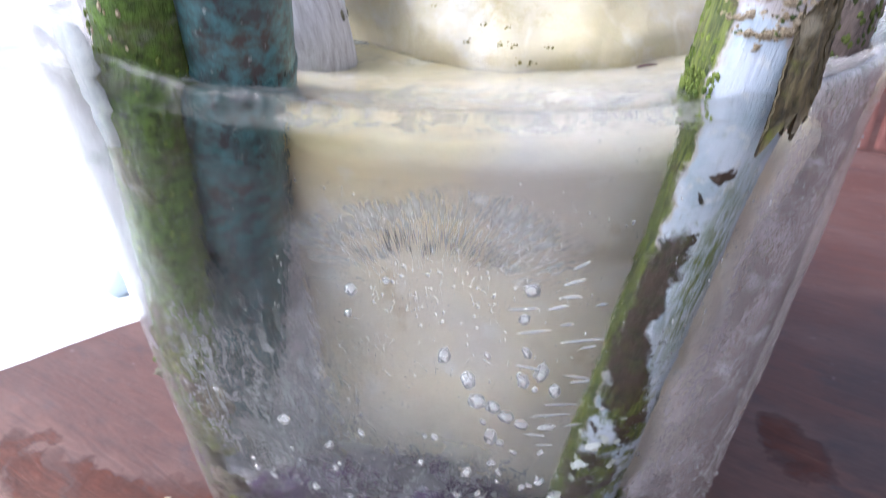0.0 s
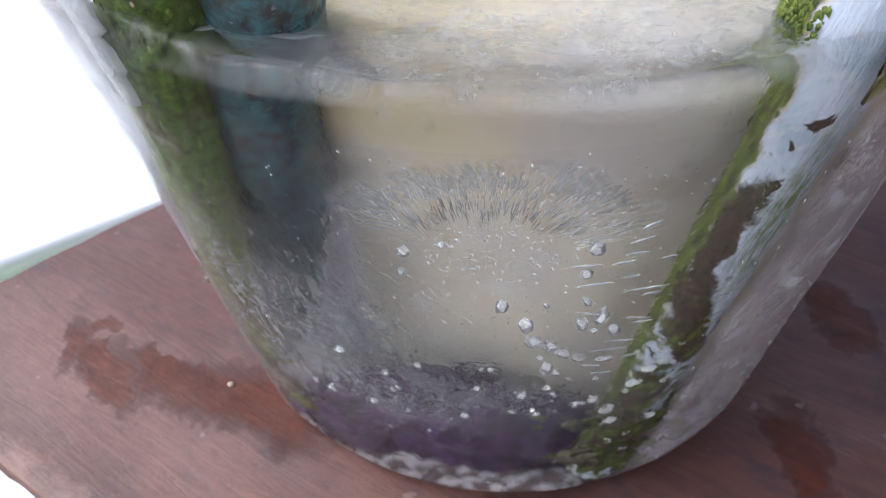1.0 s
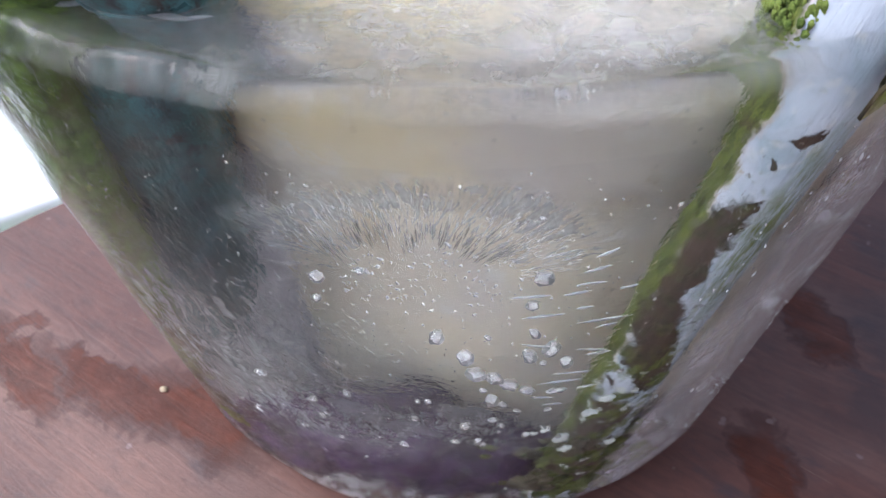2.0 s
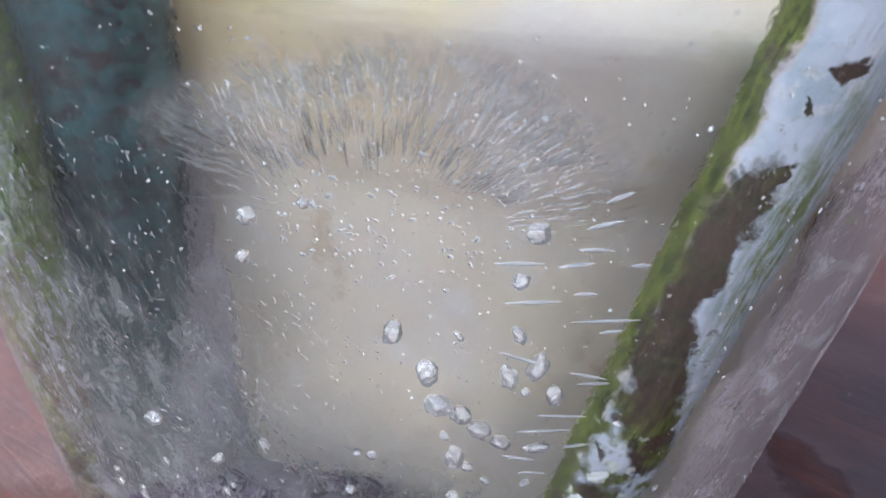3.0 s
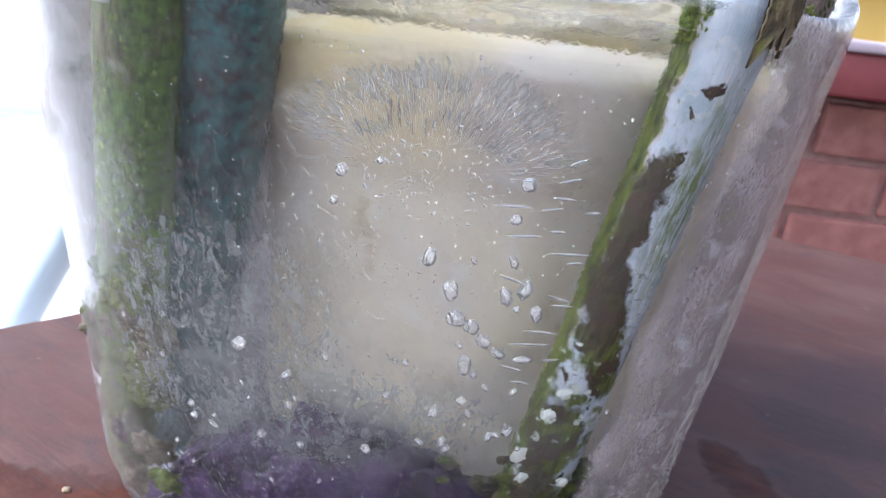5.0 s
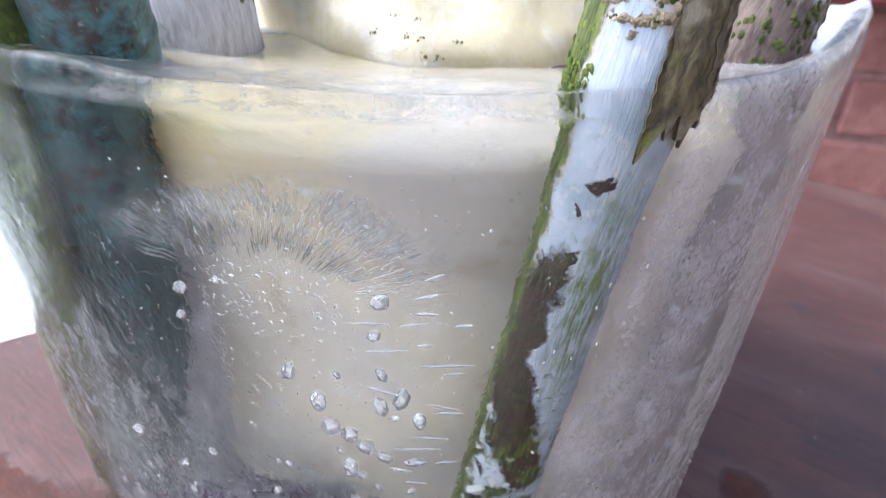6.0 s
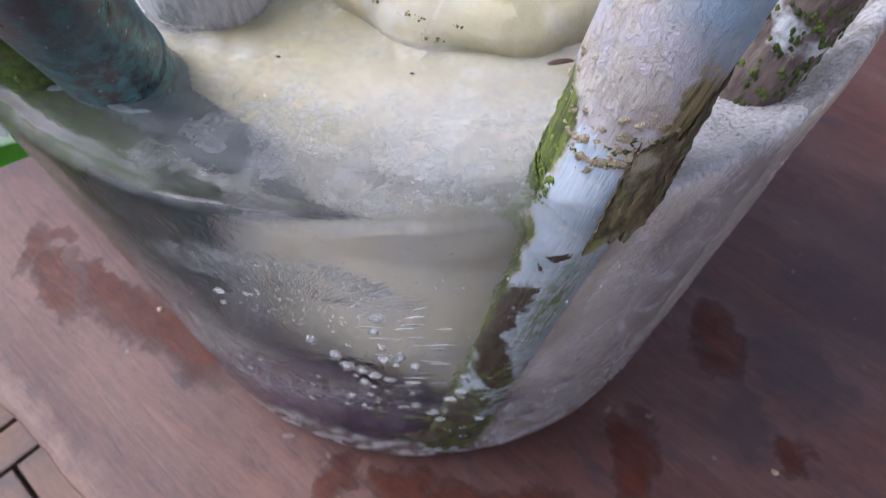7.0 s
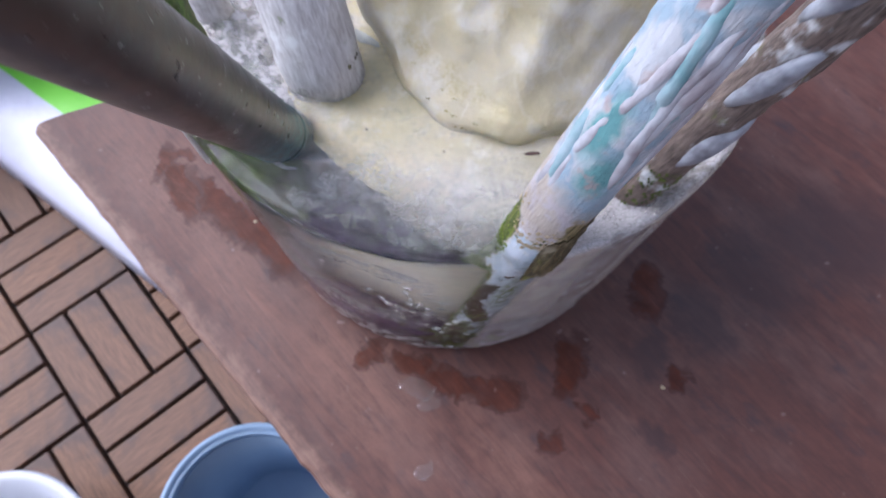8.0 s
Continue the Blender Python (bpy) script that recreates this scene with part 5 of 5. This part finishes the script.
part("soil", rock((0.093, 0.093, 0.012), (0, 0, 0.168), 4, 4, 0.3, 2), M_SOIL, pot)

# sack of white plastic with a green printed face
sack = thing("plastic_sack", (-0.582, 0.453, DECK), "full white plastic sack with a bright green printed face", "sack")
sack.rotation_euler = (0, 0, radians(-13.4))


def sack_height(x, y, a, b):
    e = max(0.0, 1 - abs(x / a) ** 4) * max(0.0, 1 - abs(y / b) ** 4)
    return 0.085 * e ** 0.5 + 0.004 * noise.noise(Vector((x * 14, y * 14, 2))) * e


def sheet(x0, x1, y0, y1, lift, n=36, hole=None):
    bm = bmesh.new()
    rows = []
    for i in range(n + 1):
        y = y0 + (y1 - y0) * i / n
        rows.append([bm.verts.new((x, y, sack_height(x, y, 0.27, 0.15) + lift)) for x in [x0 + (x1 - x0) * k / n for k in range(n + 1)]])
    for a, b in zip(rows, rows[1:]):
        for k in range(n):
            if hole is None or hole((a[k].co + b[k + 1].co) / 2):
                bm.faces.new((a[k], a[k + 1], b[k + 1], b[k]))
    loose = [v for v in bm.verts if not v.link_faces]
    bmesh.ops.delete(bm, geom=loose, context="VERTS")
    return bm


bm = sheet(-0.27, 0.27, -0.15, 0.15, 0.012)
ret = bmesh.ops.extrude_face_region(bm, geom=list(bm.faces))
for v in [g for g in ret["geom"] if isinstance(g, bmesh.types.BMVert)]:
    v.co.z = 0.012 - (v.co.z - 0.012) * 0.14
bmesh.ops.recalc_face_normals(bm, faces=bm.faces)
part("body", bm, M_SACK, sack)
part("printed_face", sheet(-0.255, 0.255, -0.05, 0.143, 0.0135), M_GREEN, sack, "bright green print")
part("printed_oval", sheet(-0.195, -0.105, 0.035, 0.085, 0.0155, 24, lambda c: ((c.x + 0.15) / 0.045) ** 2 + ((c.y - 0.06) / 0.025) ** 2 < 1), M_WHITE, sack, "white printed oval")
part("printed_bar", sheet(-0.19, -0.03, -0.014, 0.028, 0.0155, 24), M_WHITE, sack, "white printed bar")

# white bench-shaped slab beyond the sack, added to fill the blown-out background
BENCH = Vector((-0.505, 0.580, 0))
ALONG, ACROSS = Vector((0.79, 0.61, 0)), Vector((-0.61, 0.79, 0))
SEAT = -0.30
bench = thing("bench_stand_in", BENCH + ACROSS * 0.3 + Vector((0, 0, DECK)), "white bench-shaped slab standing in for the blown-out background, with a pale slanting post", "bench")
bm = bmesh.new()
outl = []
for cu, cv, a0 in ((0.28, 0.06, -90), (0.28, 0.94, 0), (-0.74, 0.94, 90), (-0.74, 0.06, 180)):
    for k in range(10):
        a = radians(a0 + 10 * k)
        outl.append(BENCH + ALONG * (cu + 0.06 * math.cos(a)) + ACROSS * (cv + 0.06 * math.sin(a)))
levels = [(-0.045, -0.012), (-0.035, 0.0), (-0.01, 0.0), (-0.003, -0.003), (0.0, -0.012), (-0.002, -0.03)]
prev = None
cc = BENCH - ALONG * 0.23 + ACROSS * 0.5
for z, o in levels:
    ring = []
    for p in outl:
        d = (p - cc).normalized()
        ring.append(bm.verts.new(p + d * o + Vector((0, 0, SEAT + z))))
    if prev:
        for k in range(len(ring)):
            bm.faces.new((prev[k], prev[(k + 1) % len(ring)], ring[(k + 1) % len(ring)], ring[k]))
    else:
        bm.faces.new(ring[::-1])
    prev = ring
bm.faces.new(prev)
under(part("seat", bm, M_BENCH), bench)
for u, v in ((0.24, 0.10), (-0.70, 0.10), (-0.70, 0.90), (0.24, 0.90)):
    p = BENCH + ALONG * u + ACROSS * v
    bm = tube(line((p.x, p.y, DECK), (p.x, p.y, SEAT - 0.03), 4), [0.022, 0.023, 0.025, 0.028], 20)
    under(part("leg", bm, M_BENCH), bench)
low, high = Vector((-0.492, 0.780, SEAT - 0.001)), Vector((-0.352, 0.830, -0.020))
under(part("arm_post", tube(line(low, high, 8), [0.020] * 8, 20), M_LEG, None, "pale blue-grey slanting post"), bench)
under(part("arm_rail", tube(line(high - ACROSS * 0.02, high + ACROSS * 0.47, 8), [0.017] * 8, 20), M_LEG, None, "pale blue-grey arm rail"), bench)

# ---- bricks of the parapet ----
bm = bmesh.new()
block(bm, (0.215, 0.1, 0.065), bevel=0.005)
me = bpy.data.meshes.new("brick")
bm.to_mesh(me)
bm.free()
me.materials.append(M_BRICK)
for c in range(8):
    for k in range(9):
        x = -0.088 + 0.225 * k + (0.1125 if c % 2 else 0)
        b = under(new("brick", me), parapet)
        b.matrix_basis = pose(x + rnd.uniform(-0.002, 0.002), 1.006 + rnd.uniform(-0.003, 0.003), 0.048 - 0.075 * c, 0, rnd.uniform(-0.6, 0.6), 0)

# ---- slats of the deck tiles ----
bm = bmesh.new()
block(bm, (0.1435, 0.0445, 0.018), bevel=0.0025)
me = bpy.data.meshes.new("slat")
bm.to_mesh(me)
bm.free()
me.materials.append(M_DECK)
DIR = 62.6
A = Vector((-0.3845, 0.066, 0))
U = Vector((math.cos(radians(DIR)), math.sin(radians(DIR)), 0)) * 0.149
V = Vector((U.y, -U.x, 0))
far_v, far_f = [], []
box = [v.co.copy() for v in me.vertices]
box_f = [tuple(p.vertices) for p in me.polygons]
for i in range(-12, 13):
    for j in range(-12, 13):
        c = A + U * (i + 0.5) + V * (j + 0.5)
        if not (-1.55 < c.x < 1.75 and -1.9 < c.y < 0.93):
            continue
        turned = (i + j) % 2
        near = -0.95 < c.x < 0.15 and -0.25 < c.y < 0.62
        for k in (-1, 0, 1):
            d = (U if turned else V) / 3 * k
            a = DIR + (90 if turned else 0)
            m = pose(c.x + d.x, c.y + d.y, DECK - 0.009 + rnd.uniform(-0.0012, 0.0008), 0, 0, a + rnd.uniform(-0.3, 0.3))
            if near:
                s = under(new("slat", me), deck)
                s.matrix_basis = m
            else:
                n0 = len(far_v)
                far_v += [tuple(m @ v) for v in box]
                far_f += [tuple(q + n0 for q in f) for f in box_f]
fm = bpy.data.meshes.new("far_slats")
fm.from_pydata(far_v, [], far_f)
fm.materials.append(M_DECK)
tagged(under(new("far_slats", fm), deck), "weathered wooden deck slats", kind="stuff")
